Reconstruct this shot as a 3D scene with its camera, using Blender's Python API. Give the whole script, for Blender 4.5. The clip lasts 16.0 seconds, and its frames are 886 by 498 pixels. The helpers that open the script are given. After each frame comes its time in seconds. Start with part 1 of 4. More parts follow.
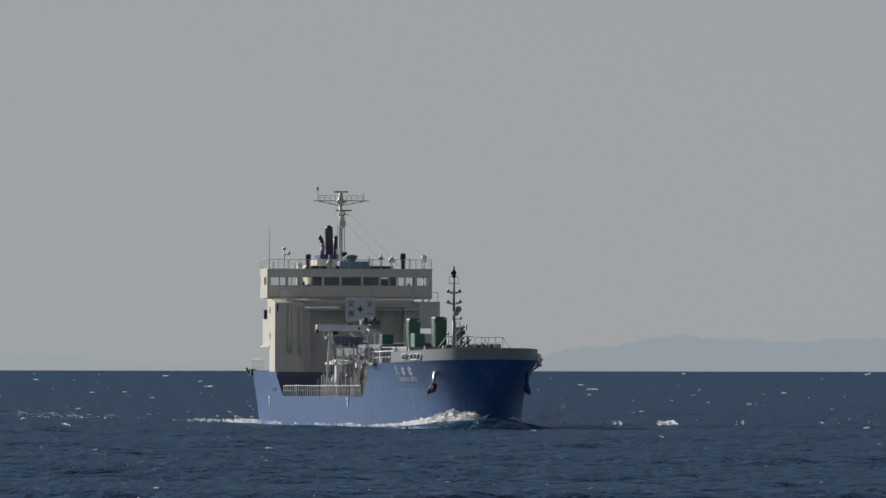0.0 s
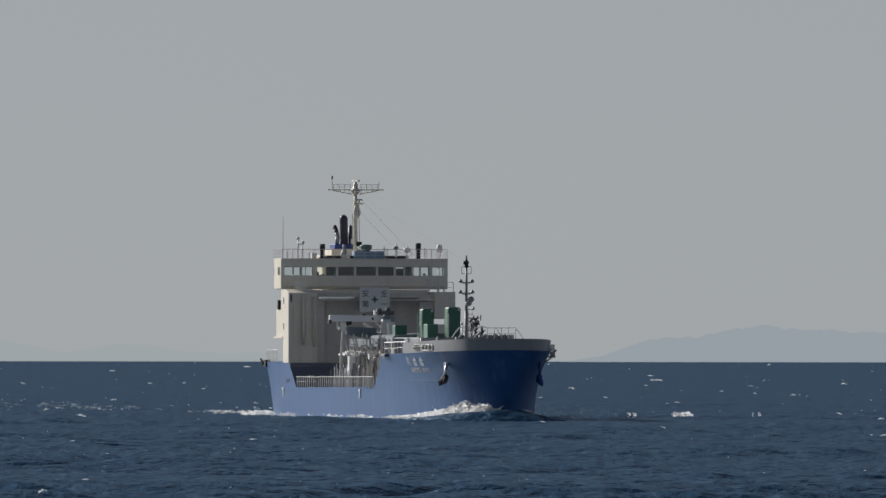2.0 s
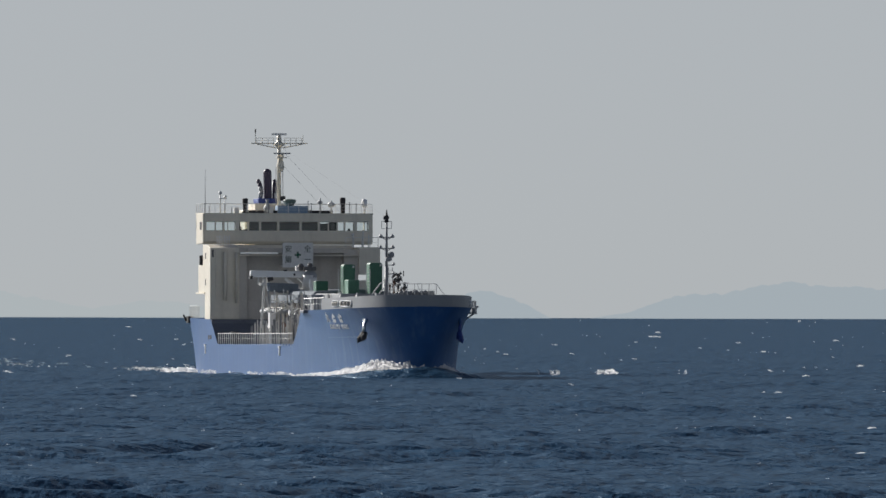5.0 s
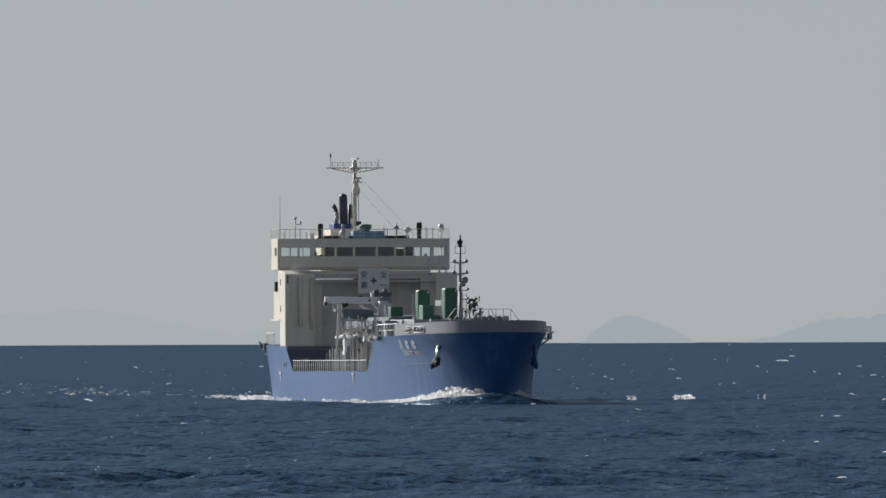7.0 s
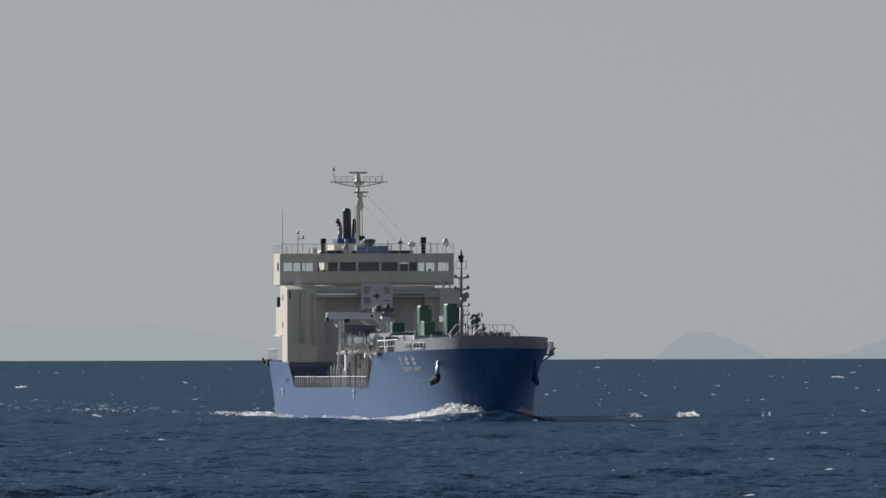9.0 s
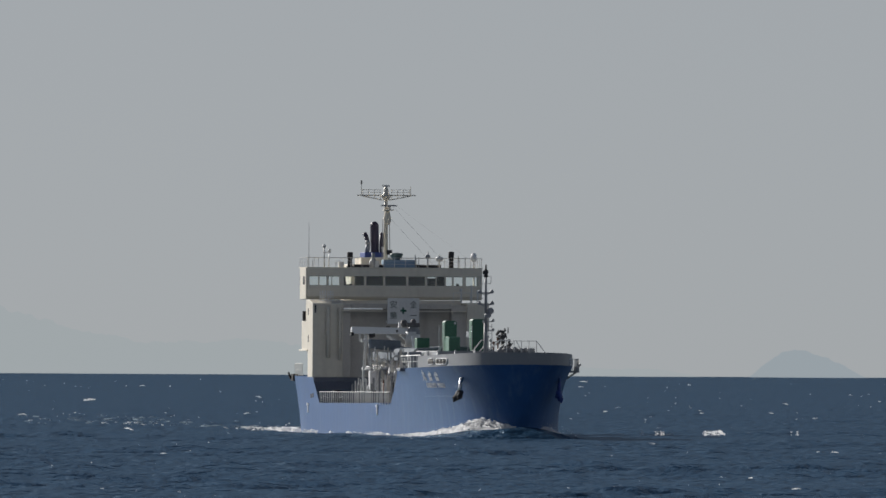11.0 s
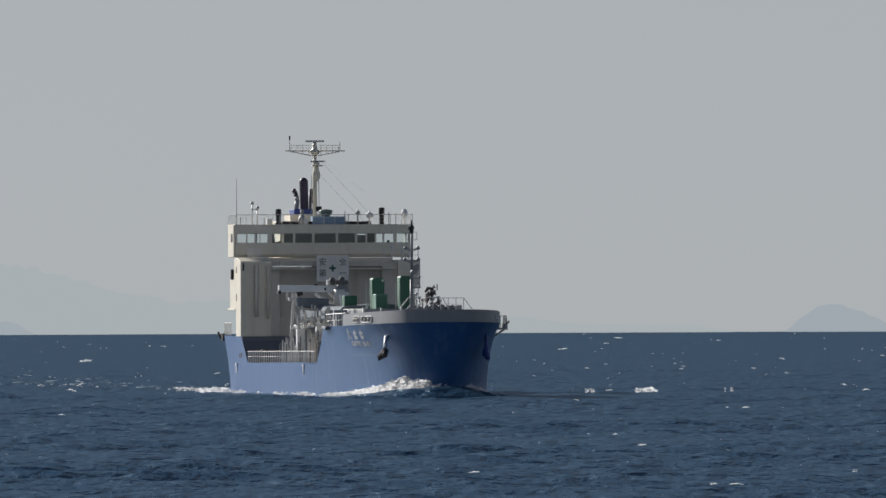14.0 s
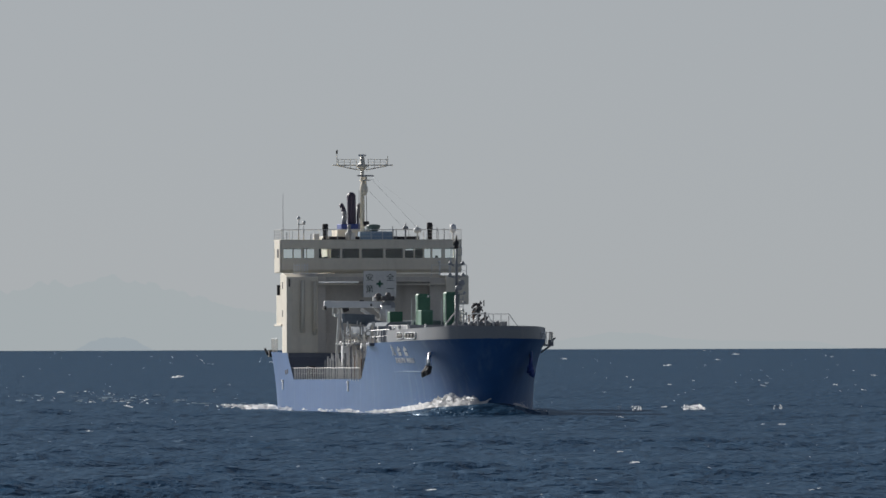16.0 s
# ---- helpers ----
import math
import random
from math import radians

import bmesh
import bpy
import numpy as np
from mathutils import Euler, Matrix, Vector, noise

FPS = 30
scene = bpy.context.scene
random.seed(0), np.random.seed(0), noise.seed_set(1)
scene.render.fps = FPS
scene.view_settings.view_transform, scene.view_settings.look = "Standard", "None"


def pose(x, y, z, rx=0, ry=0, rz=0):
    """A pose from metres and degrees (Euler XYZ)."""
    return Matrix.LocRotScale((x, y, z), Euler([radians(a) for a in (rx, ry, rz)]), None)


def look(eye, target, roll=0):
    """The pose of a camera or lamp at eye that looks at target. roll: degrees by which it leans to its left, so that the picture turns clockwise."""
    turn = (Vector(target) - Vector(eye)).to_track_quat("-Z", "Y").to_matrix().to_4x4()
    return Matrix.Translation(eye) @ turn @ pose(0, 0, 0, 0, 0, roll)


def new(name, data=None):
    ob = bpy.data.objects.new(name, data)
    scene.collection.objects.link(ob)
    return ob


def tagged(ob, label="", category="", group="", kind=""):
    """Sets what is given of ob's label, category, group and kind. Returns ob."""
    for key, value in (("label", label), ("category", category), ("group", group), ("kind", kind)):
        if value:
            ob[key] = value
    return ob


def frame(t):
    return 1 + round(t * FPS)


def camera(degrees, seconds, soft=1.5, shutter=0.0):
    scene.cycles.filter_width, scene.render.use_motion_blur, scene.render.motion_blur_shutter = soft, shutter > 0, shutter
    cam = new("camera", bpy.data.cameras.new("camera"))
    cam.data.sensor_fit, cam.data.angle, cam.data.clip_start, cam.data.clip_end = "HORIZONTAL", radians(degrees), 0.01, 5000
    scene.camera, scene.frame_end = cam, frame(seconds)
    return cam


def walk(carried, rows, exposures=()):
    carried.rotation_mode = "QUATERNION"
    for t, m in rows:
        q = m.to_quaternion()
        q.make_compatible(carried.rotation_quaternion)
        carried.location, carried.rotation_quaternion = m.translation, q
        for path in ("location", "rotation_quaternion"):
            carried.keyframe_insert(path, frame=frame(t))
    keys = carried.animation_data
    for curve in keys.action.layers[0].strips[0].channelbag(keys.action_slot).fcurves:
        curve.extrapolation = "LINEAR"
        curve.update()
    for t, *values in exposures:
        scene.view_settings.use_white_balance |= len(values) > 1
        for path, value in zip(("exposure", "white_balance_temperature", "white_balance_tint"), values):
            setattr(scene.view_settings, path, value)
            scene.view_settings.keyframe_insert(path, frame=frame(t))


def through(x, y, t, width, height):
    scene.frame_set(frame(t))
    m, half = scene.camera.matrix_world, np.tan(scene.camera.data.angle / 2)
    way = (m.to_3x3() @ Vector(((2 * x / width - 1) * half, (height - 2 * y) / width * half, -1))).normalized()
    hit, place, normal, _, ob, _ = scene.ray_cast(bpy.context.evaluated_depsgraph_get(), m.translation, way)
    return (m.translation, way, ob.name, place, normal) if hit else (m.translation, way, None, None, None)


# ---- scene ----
cam = camera(3.97, 16.0, soft=1.55)
CAMERA_ROWS = [
    (0, 1084.479, -216.446, 6.373, 90.4714, -0.0939, 78.7683),
    (0.5, 1084.873, -213.740, 6.373, 90.4031, -0.1624, 78.8728),
    (1, 1085.261, -211.043, 6.373, 90.4707, -0.1299, 78.9867),
    (1.5, 1085.643, -208.356, 6.373, 90.4942, -0.0850, 79.1247),
    (2, 1086.018, -205.679, 6.373, 90.4298, -0.0731, 79.2669),
    (2.5, 1086.387, -203.011, 6.373, 90.3590, -0.1634, 79.3630),
    (3, 1086.751, -200.352, 6.373, 90.3063, -0.0829, 79.4419),
    (3.5, 1087.107, -197.703, 6.373, 90.3207, -0.0419, 79.4673),
    (4, 1087.458, -195.063, 6.373, 90.2122, 0.0087, 79.4430),
    (4.2, 1087.597, -194.010, 6.373, 90.2028, -0.1207, 79.5180),
    (6.3, 1088.994, -183.043, 6.373, 90.2702, 0.2644, 79.9752),
    (6.5, 1089.122, -182.007, 6.373, 90.2944, 0.3770, 80.0743),
    (7, 1089.436, -179.424, 6.373, 90.3492, 0.2350, 80.3478),
    (7.5, 1089.745, -176.851, 6.373, 90.3921, 0.0986, 80.2949),
    (8, 1090.048, -174.288, 6.373, 90.4264, 0.1441, 80.5339),
    (8.5, 1090.346, -171.734, 6.373, 90.4401, 0.2032, 80.6531),
    (9, 1090.637, -169.190, 6.373, 90.4210, 0.1632, 80.7952),
    (9.2, 1090.752, -168.175, 6.373, 90.4072, 0.2034, 80.7872),
    (11.3, 1091.904, -157.611, 6.373, 90.4955, -0.3503, 81.3777),
    (11.5, 1092.008, -156.614, 6.373, 90.3309, 0.0070, 80.9278),
    (11.6, 1092.060, -156.116, 6.373, 90.2748, 0.1617, 80.8733),
    (12, 1092.266, -154.128, 6.373, 90.1244, -0.1587, 81.4464),
    (12.5, 1092.517, -151.652, 6.373, 90.2303, 0.0149, 81.6005),
    (13, 1092.764, -149.185, 6.373, 90.1974, 0.0575, 81.5517),
    (13.5, 1093.004, -146.728, 6.373, 90.1997, 0.0873, 81.6402),
    (14, 1093.239, -144.281, 6.373, 90.3017, 0.2238, 81.6816),
    (14.5, 1093.469, -141.843, 6.373, 90.3597, 0.1318, 81.8412),
    (15, 1093.694, -139.415, 6.373, 90.3898, 0.1213, 82.1583),
    (15.5, 1093.913, -136.997, 6.373, 90.3627, 0.2013, 81.9910),
    (16, 1094.126, -134.589, 6.373, 90.3756, 0.1651, 82.3259),
]
walk(cam, [(t, pose(x, y, z, rx, ry, rz)) for t, x, y, z, rx, ry, rz in CAMERA_ROWS],
     exposures=[(0, -0.09), (0.5, 0.0), (1, -0.02), (2, -0.01), (3.5, 0.19), (4, 0.27), (6.5, 0.25), (7, 0.18), (8, 0.05), (9.2, 0.03), (11.5, 0.02), (12, 0.18), (12.5, 0.33), (13.5, 0.26), (14.5, 0.11), (15, 0.08), (16, 0.12)])
SHIP_ROWS = [(0, -49.599, 0.216, -0.4995), (2, -37.2, 0.122, -0.3746), (4, -24.8, 0.054, -0.2497), (6, -12.4, 0.014, -0.1249), (8, 0.0, 0.0, 0.0), (10, 12.4, 0.014, 0.1249), (12, 24.8, 0.054, 0.2497), (14, 37.2, 0.122, 0.3746), (16, 49.599, 0.216, 0.4995)]
BASE = Vector((1090.05, -174.29, 0.0))   # water below the mean camera place

# ---- world and sun ----
SUN_UP, SUN_AFT = radians(24), radians(31)
SUN_DIR = Vector((-math.cos(SUN_UP) * math.cos(SUN_AFT), -math.cos(SUN_UP) * math.sin(SUN_AFT), math.sin(SUN_UP)))
world = bpy.data.worlds.new("sky")
scene.world = world
world.use_nodes = True
wn = world.node_tree
sky = wn.nodes.new("ShaderNodeTexSky")
sky.sky_type, sky.sun_disc = "NISHITA", False
sky.sun_elevation = SUN_UP
sky.sun_rotation = math.atan2(SUN_DIR.x, SUN_DIR.y)
sky.air_density, sky.dust_density, sky.ozone_density = 0.3, 0.7, 4.0
# pale haze low over the sea, clear sky above it
tint = wn.nodes.new("ShaderNodeMix")
tint.data_type, tint.blend_type = "RGBA", "MIX"
tint.inputs[7].default_value = (5.42, 5.73, 5.9, 1)
sky_co, sky_xyz, sky_low = wn.nodes.new("ShaderNodeTexCoord"), wn.nodes.new("ShaderNodeSeparateXYZ"), wn.nodes.new("ShaderNodeMapRange")
sky_low.inputs[1].default_value, sky_low.inputs[2].default_value = 0.03, 0.6
sky_low.inputs[3].default_value, sky_low.inputs[4].default_value = 0.92, 0.05
wn.links.new(sky_co.outputs["Generated"], sky_xyz.inputs[0])
wn.links.new(sky_xyz.outputs[2], sky_low.inputs[0])
wn.links.new(sky_low.outputs[0], tint.inputs[0])
wn.links.new(sky.outputs[0], tint.inputs[6])
wn.links.new(tint.outputs[2], wn.nodes["Background"].inputs[0])
wn.nodes["Background"].inputs[1].default_value = 0.066
sun_data = bpy.data.lights.new("sun", "SUN")
sun_data.energy, sun_data.angle, sun_data.color = 4.7, radians(0.53), (1.0, 0.96, 0.91)
sun = new("sun", sun_data)
sun.matrix_world = look(SUN_DIR * 900, (0, 0, 0))


# ---- materials ----
def mat(name, color, rough=0.5, metal=0.0, vary=0.12, scale=0.6, fine=6.0, bump=0.0, streak=None, spec=0.5):
    m = bpy.data.materials.new(name)
    m.use_nodes = True
    n, l = m.node_tree.nodes, m.node_tree.links
    b = n["Principled BSDF"]
    b.inputs["Roughness"].default_value, b.inputs["Metallic"].default_value = rough, metal
    b.inputs["Specular IOR Level"].default_value = spec
    co = n.new("ShaderNodeTexCoord")
    big, small = n.new("ShaderNodeTexNoise"), n.new("ShaderNodeTexNoise")
    for node, s in ((big, scale), (small, fine)):
        node.inputs["Scale"].default_value, node.inputs["Detail"].default_value = s, 5
        l.new(co.outputs["Object"], node.inputs["Vector"])
    add = n.new("ShaderNodeMath")
    l.new(big.outputs[0], add.inputs[0]), l.new(small.outputs[0], add.inputs[1])
    ramp = n.new("ShaderNodeMapRange")
    ramp.inputs[1].default_value, ramp.inputs[2].default_value = 0.6, 1.4
    ramp.inputs[3].default_value, ramp.inputs[4].default_value = 1 - vary, 1 + vary
    l.new(add.outputs[0], ramp.inputs[0])
    mul = n.new("ShaderNodeVectorMath")
    mul.operation = "SCALE"
    mul.inputs[0].default_value = color
    l.new(ramp.outputs[0], mul.inputs["Scale"])
    out = mul.outputs[0]
    if streak:
        col, amount, zs = streak
        mp = n.new("ShaderNodeMapping")
        mp.inputs["Scale"].default_value = (1.6, 1.6, zs)
        l.new(co.outputs["Object"], mp.inputs[0])
        st = n.new("ShaderNodeTexNoise")
        st.inputs["Scale"].default_value, st.inputs["Detail"].default_value = 1.0, 6
        l.new(mp.outputs[0], st.inputs["Vector"])
        mr = n.new("ShaderNodeMapRange")
        mr.inputs[1].default_value, mr.inputs[2].default_value = 0.52, 0.78
        mr.inputs[3].default_value, mr.inputs[4].default_value = 0.0, amount
        l.new(st.outputs[0], mr.inputs[0])
        mx = n.new("ShaderNodeMix")
        mx.data_type = "RGBA"
        l.new(mr.outputs[0], mx.inputs[0]), l.new(out, mx.inputs[6])
        mx.inputs[7].default_value = (*col, 1)
        out = mx.outputs[2]
    l.new(out, b.inputs["Base Color"])
    if bump:
        bp = n.new("ShaderNodeBump")
        bp.inputs["Strength"].default_value, bp.inputs["Distance"].default_value = bump, 0.03
        l.new(small.outputs[0], bp.inputs["Height"]), l.new(bp.outputs[0], b.inputs["Normal"])
    return m


HULL_BLUE = mat("hull_blue_paint", (0.028, 0.095, 0.25), 0.42, vary=0.14, scale=0.12, fine=1.2, streak=((0.15, 0.23, 0.35), 0.36, 0.10), spec=0.4)
WHITE = mat("cream_white_paint", (0.80, 0.735, 0.61), 0.45, vary=0.07, scale=0.25, fine=2.5, streak=((0.45, 0.38, 0.28), 0.25, 0.12))
BULWARK = mat("pale_grey_paint", (0.23, 0.238, 0.25), 0.5, vary=0.07, scale=0.3, streak=((0.35, 0.33, 0.30), 0.25, 0.2))
FITTING = mat("white_fittings_paint", (0.72, 0.71, 0.68), 0.45, vary=0.1, scale=1.5)
# Weathered streaks, and a browner tone that is shade on the house front.
BROWNISH = mat("brownish_weathered_cream", (0.60, 0.555, 0.49), 0.55, vary=0.1, scale=0.5, streak=((0.35, 0.29, 0.22), 0.3, 0.15))
GREY = mat("grey_steel_paint", (0.30, 0.31, 0.32), 0.5, vary=0.15, scale=1.0)
DARK = mat("black_steel_paint", (0.05, 0.048, 0.05), 0.75, vary=0.25, scale=2.0, spec=0.25)
SOOT = mat("grimy_grey_steel", (0.14, 0.135, 0.135), 0.7, vary=0.35, scale=3.0, spec=0.3)
FUNNEL = mat("funnel_dark_paint", (0.055, 0.042, 0.075), 0.5, vary=0.25, scale=1.2)
STACK_BLUE = mat("funnel_blue_paint", (0.03, 0.06, 0.24), 0.45, vary=0.1)
GREEN = mat("dark_green_paint", (0.048, 0.145, 0.092), 0.55, vary=0.2, scale=0.8)
PALE_LIT_GREEN = mat("pale_lit_green_paint", (0.085, 0.20, 0.14), 0.55, vary=0.15, scale=0.8)
DECK = mat("blue_deck_paint", (0.14, 0.155, 0.19), 0.6, vary=0.2, scale=0.5)
TARP = mat("pale_blue_locker_paint", (0.20, 0.30, 0.42), 0.6, vary=0.15, scale=1.0)
SLATE = mat("slate_blue_paint", (0.20, 0.225, 0.25), 0.85, vary=0.2, scale=0.8, spec=0.15)
RUST = mat("rusty_steel", (0.16, 0.08, 0.05), 0.75, vary=0.35, scale=2.0)
SHINY = mat("bare_bright_steel", (0.88, 0.87, 0.86), 0.32, metal=1.0, vary=0.05)
LETTER = mat("white_lettering_paint", (0.80, 0.80, 0.80), 0.5, vary=0.05)
SIGN_INK = mat("dark_sign_paint", (0.02, 0.05, 0.035), 0.6, vary=0.1)
def foam(name, color, through):
    m = bpy.data.materials.new(name)
    m.use_nodes = True
    n, l = m.node_tree.nodes, m.node_tree.links
    d, t, mx = n.new("ShaderNodeBsdfDiffuse"), n.new("ShaderNodeBsdfTranslucent"), n.new("ShaderNodeMixShader")
    tx, mr, mul = n.new("ShaderNodeTexNoise"), n.new("ShaderNodeMapRange"), n.new("ShaderNodeVectorMath")
    tx.inputs["Scale"].default_value = 1.5
    mr.inputs[3].default_value, mr.inputs[4].default_value = 0.75, 1.1
    mul.operation = "SCALE"
    mul.inputs[0].default_value = color
    l.new(tx.outputs[0], mr.inputs[0]), l.new(mr.outputs[0], mul.inputs["Scale"])
    for node in (d, t):
        l.new(mul.outputs[0], node.inputs[0])
    mx.inputs[0].default_value = through
    l.new(d.outputs[0], mx.inputs[1]), l.new(t.outputs[0], mx.inputs[2]), l.new(mx.outputs[0], n["Material Output"].inputs[0])
    return m


FOAM = foam("sea_foam", (0.95, 0.95, 0.95), 0.4)
FLAKE = foam("torn_foam", (0.95, 0.95, 0.95), 0.6)
THIN_FOAM = foam("thin_sea_foam", (0.36, 0.44, 0.50), 0.45)
# Near-black: the dimness of the room behind the windows is in this colour.
INSIDE = mat("dimmed_lining", (0.06, 0.062, 0.065), 0.7, vary=0.1)

GLASS = bpy.data.materials.new("window_glass")
GLASS.use_nodes = True
gn, gl = GLASS.node_tree.nodes, GLASS.node_tree.links
gm, gt, gg = gn.new("ShaderNodeMixShader"), gn.new("ShaderNodeBsdfTransparent"), gn.new("ShaderNodeBsdfGlossy")
gt.inputs[0].default_value = (0.88, 0.92, 0.92, 1)
gg.inputs["Roughness"].default_value = 0.03
gm.inputs[0].default_value = 0.05
gl.new(gt.outputs[0], gm.inputs[1]), gl.new(gg.outputs[0], gm.inputs[2])
gl.new(gm.outputs[0], gn["Material Output"].inputs[0])

WATER = bpy.data.materials.new("sea_water")
WATER.use_nodes = True
n, l = WATER.node_tree.nodes, WATER.node_tree.links
body, gloss, mixw = n.new("ShaderNodeBsdfDiffuse"), n.new("ShaderNodeBsdfGlossy"), n.new("ShaderNodeMixShader")
body.inputs[0].default_value = (0.0135, 0.0425, 0.083, 1)
gloss.inputs[0].default_value = (0.70, 0.86, 1.0, 1)
gloss.inputs["Roughness"].default_value = 0.27
facing, amount = n.new("ShaderNodeLayerWeight"), n.new("ShaderNodeMapRange")
facing.inputs[0].default_value = 0.5
amount.inputs[1].default_value, amount.inputs[2].default_value = 0.55, 1.0
amount.inputs[3].default_value, amount.inputs[4].default_value = 0.03, 0.20
l.new(facing.outputs["Facing"], amount.inputs[0]), l.new(amount.outputs[0], mixw.inputs[0])
l.new(body.outputs[0], mixw.inputs[1]), l.new(gloss.outputs[0], mixw.inputs[2]), l.new(mixw.outputs[0], n["Material Output"].inputs[0])
co = n.new("ShaderNodeTexCoord")
ripples = []
for sx, sy, s in ((0.35, 0.8, 1.0), (1.1, 2.4, 1.0)):
    mp, tx = n.new("ShaderNodeMapping"), n.new("ShaderNodeTexNoise")
    mp.inputs["Scale"].default_value = (sx, sy, 1)
    mp.inputs["Rotation"].default_value = (0, 0, radians(62))
    tx.inputs["Scale"].default_value, tx.inputs["Detail"].default_value = s, 4
    l.new(co.outputs["Object"], mp.inputs[0]), l.new(mp.outputs[0], tx.inputs["Vector"])
    ripples.append(tx)
add = n.new("ShaderNodeMath")
add.operation = "MULTIPLY_ADD"
add.inputs[1].default_value = 0.16
l.new(ripples[1].outputs[0], add.inputs[0]), l.new(ripples[0].outputs[0], add.inputs[2])
bp = n.new("ShaderNodeBump")
bp.inputs["Strength"].default_value, bp.inputs["Distance"].default_value = 1.0, 0.75
l.new(add.outputs[0], bp.inputs["Height"])
for node in (body, gloss, facing):
    l.new(bp.outputs[0], node.inputs["Normal"])


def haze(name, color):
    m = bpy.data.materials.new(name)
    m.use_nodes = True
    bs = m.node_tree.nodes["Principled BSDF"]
    # Black base and an even glow: the air's haze is put into the colour.
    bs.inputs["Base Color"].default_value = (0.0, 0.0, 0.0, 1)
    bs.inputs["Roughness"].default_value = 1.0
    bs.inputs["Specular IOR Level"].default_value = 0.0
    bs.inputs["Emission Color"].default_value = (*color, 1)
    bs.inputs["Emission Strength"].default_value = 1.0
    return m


HAZE_NEAR = haze("haze_glow_near", (0.305, 0.348, 0.378))
HAZE_FAR = haze("haze_glow_far", (0.345, 0.379, 0.394))


# ---- geometry helpers ----
WIND = radians(28)            # way of the wind sea, from +x towards +y


class Geo:
    def __init__(self):
        self.v, self.f = [], []

    def add(self, verts, faces):
        o = len(self.v)
        self.v += [tuple(p) for p in verts]
        self.f += [tuple(i + o for i in f) for f in faces]
        return self

    def box(self, x0, y0, z0, x1, y1, z1):
        v = [(x, y, z) for x in (x0, x1) for y in (y0, y1) for z in (z0, z1)]
        return self.add(v, [(0, 1, 3, 2), (4, 6, 7, 5), (0, 4, 5, 1), (2, 3, 7, 6), (0, 2, 6, 4), (1, 5, 7, 3)])

    def cyl(self, p, q, r, r2=None, seg=8):
        p, q = Vector(p), Vector(q)
        r2 = r if r2 is None else r2
        d = (q - p).normalized()
        a = d.orthogonal().normalized()
        c = d.cross(a)
        ring = [(math.cos(2 * math.pi * k / seg), math.sin(2 * math.pi * k / seg)) for k in range(seg)]
        v = [p + (a * x + c * y) * r for x, y in ring] + [q + (a * x + c * y) * r2 for x, y in ring]
        f = [(k, (k + 1) % seg, seg + (k + 1) % seg, seg + k) for k in range(seg)]
        return self.add(v, f + [tuple(range(seg))[::-1], tuple(range(seg, 2 * seg))])

    def tube(self, pts, r, seg=6):
        for p, q in zip(pts, pts[1:]):
            self.cyl(p, q, r, seg=seg)
        return self

    def lathe(self, c, prof, seg=14):
        c = Vector(c)
        v = [c + Vector((r * math.cos(2 * math.pi * k / seg), r * math.sin(2 * math.pi * k / seg), z)) for r, z in prof for k in range(seg)]
        f = [(i * seg + k, i * seg + (k + 1) % seg, (i + 1) * seg + (k + 1) % seg, (i + 1) * seg + k)
             for i in range(len(prof) - 1) for k in range(seg)]
        return self.add(v, f + [tuple(range(seg))[::-1], tuple(range((len(prof) - 1) * seg, len(prof) * seg))])

    def ball(self, c, r, sx=1, sy=1, sz=1, seg=7, rings=4):
        prof = [(math.sin(math.pi * k / rings) * r + 1e-3, -math.cos(math.pi * k / rings) * r) for k in range(rings + 1)]
        g = Geo().lathe((0, 0, 0), prof, seg)
        return self.add([(c[0] + x * sx, c[1] + y * sy, c[2] + z * sz) for x, y, z in g.v], g.f)

    def flake(self, c, r, th, tall, rnd):
        """A small ragged sheet of froth that leans back along the wind."""
        lean = rnd.uniform(0.2, 0.7)
        side, back = (math.cos(th), math.sin(th)), (math.cos(WIND), math.sin(WIND))
        v = []
        for k in range(6):
            a = math.pi * (k / 5) if k else 0.0
            q = r * rnd.uniform(0.65, 1.25)
            u, h = math.cos(a) * q * 1.4, math.sin(a) * q * tall * 1.5
            v.append((c[0] + side[0] * u - back[0] * h * lean, c[1] + side[1] * u - back[1] * h * lean, c[2] + h - 0.25 * r * tall))
        return self.add(v, [(0, 1, 2), (0, 2, 3), (0, 3, 4), (0, 4, 5)])

    def prism(self, poly, axis, a, b):
        """A flat outline (two coordinates each) pulled from a to b along the axis x, y or z."""
        k = "xyz".index(axis)

        def at(p, w):
            p = list(p)
            p.insert(k, w)
            return tuple(p)
        m = len(poly)
        return self.add([at(p, a) for p in poly] + [at(p, b) for p in poly],
                        [tuple(range(m)), tuple(range(m, 2 * m))[::-1]] + [(i, m + i, m + (i + 1) % m, (i + 1) % m) for i in range(m)])


def part(name, geo, material, parent=None, label="", smooth=False, bevel=0.0, at=None):
    me = bpy.data.meshes.new(name)
    me.from_pydata(geo.v, [], geo.f)
    bm = bmesh.new()
    bm.from_mesh(me)
    if smooth:
        bmesh.ops.remove_doubles(bm, verts=bm.verts, dist=0.0005)
    bmesh.ops.recalc_face_normals(bm, faces=bm.faces)
    bm.to_mesh(me)
    bm.free()
    me.materials.append(material)
    if smooth:
        me.shade_smooth()
    ob = new(name, me)
    ob.parent = parent
    if at:
        ob.location = at
    if label:
        tagged(ob, label)
    if bevel:
        mod = ob.modifiers.new("bevel", "BEVEL")
        mod.width, mod.segments, mod.limit_method = bevel, 2, "ANGLE"
    return ob


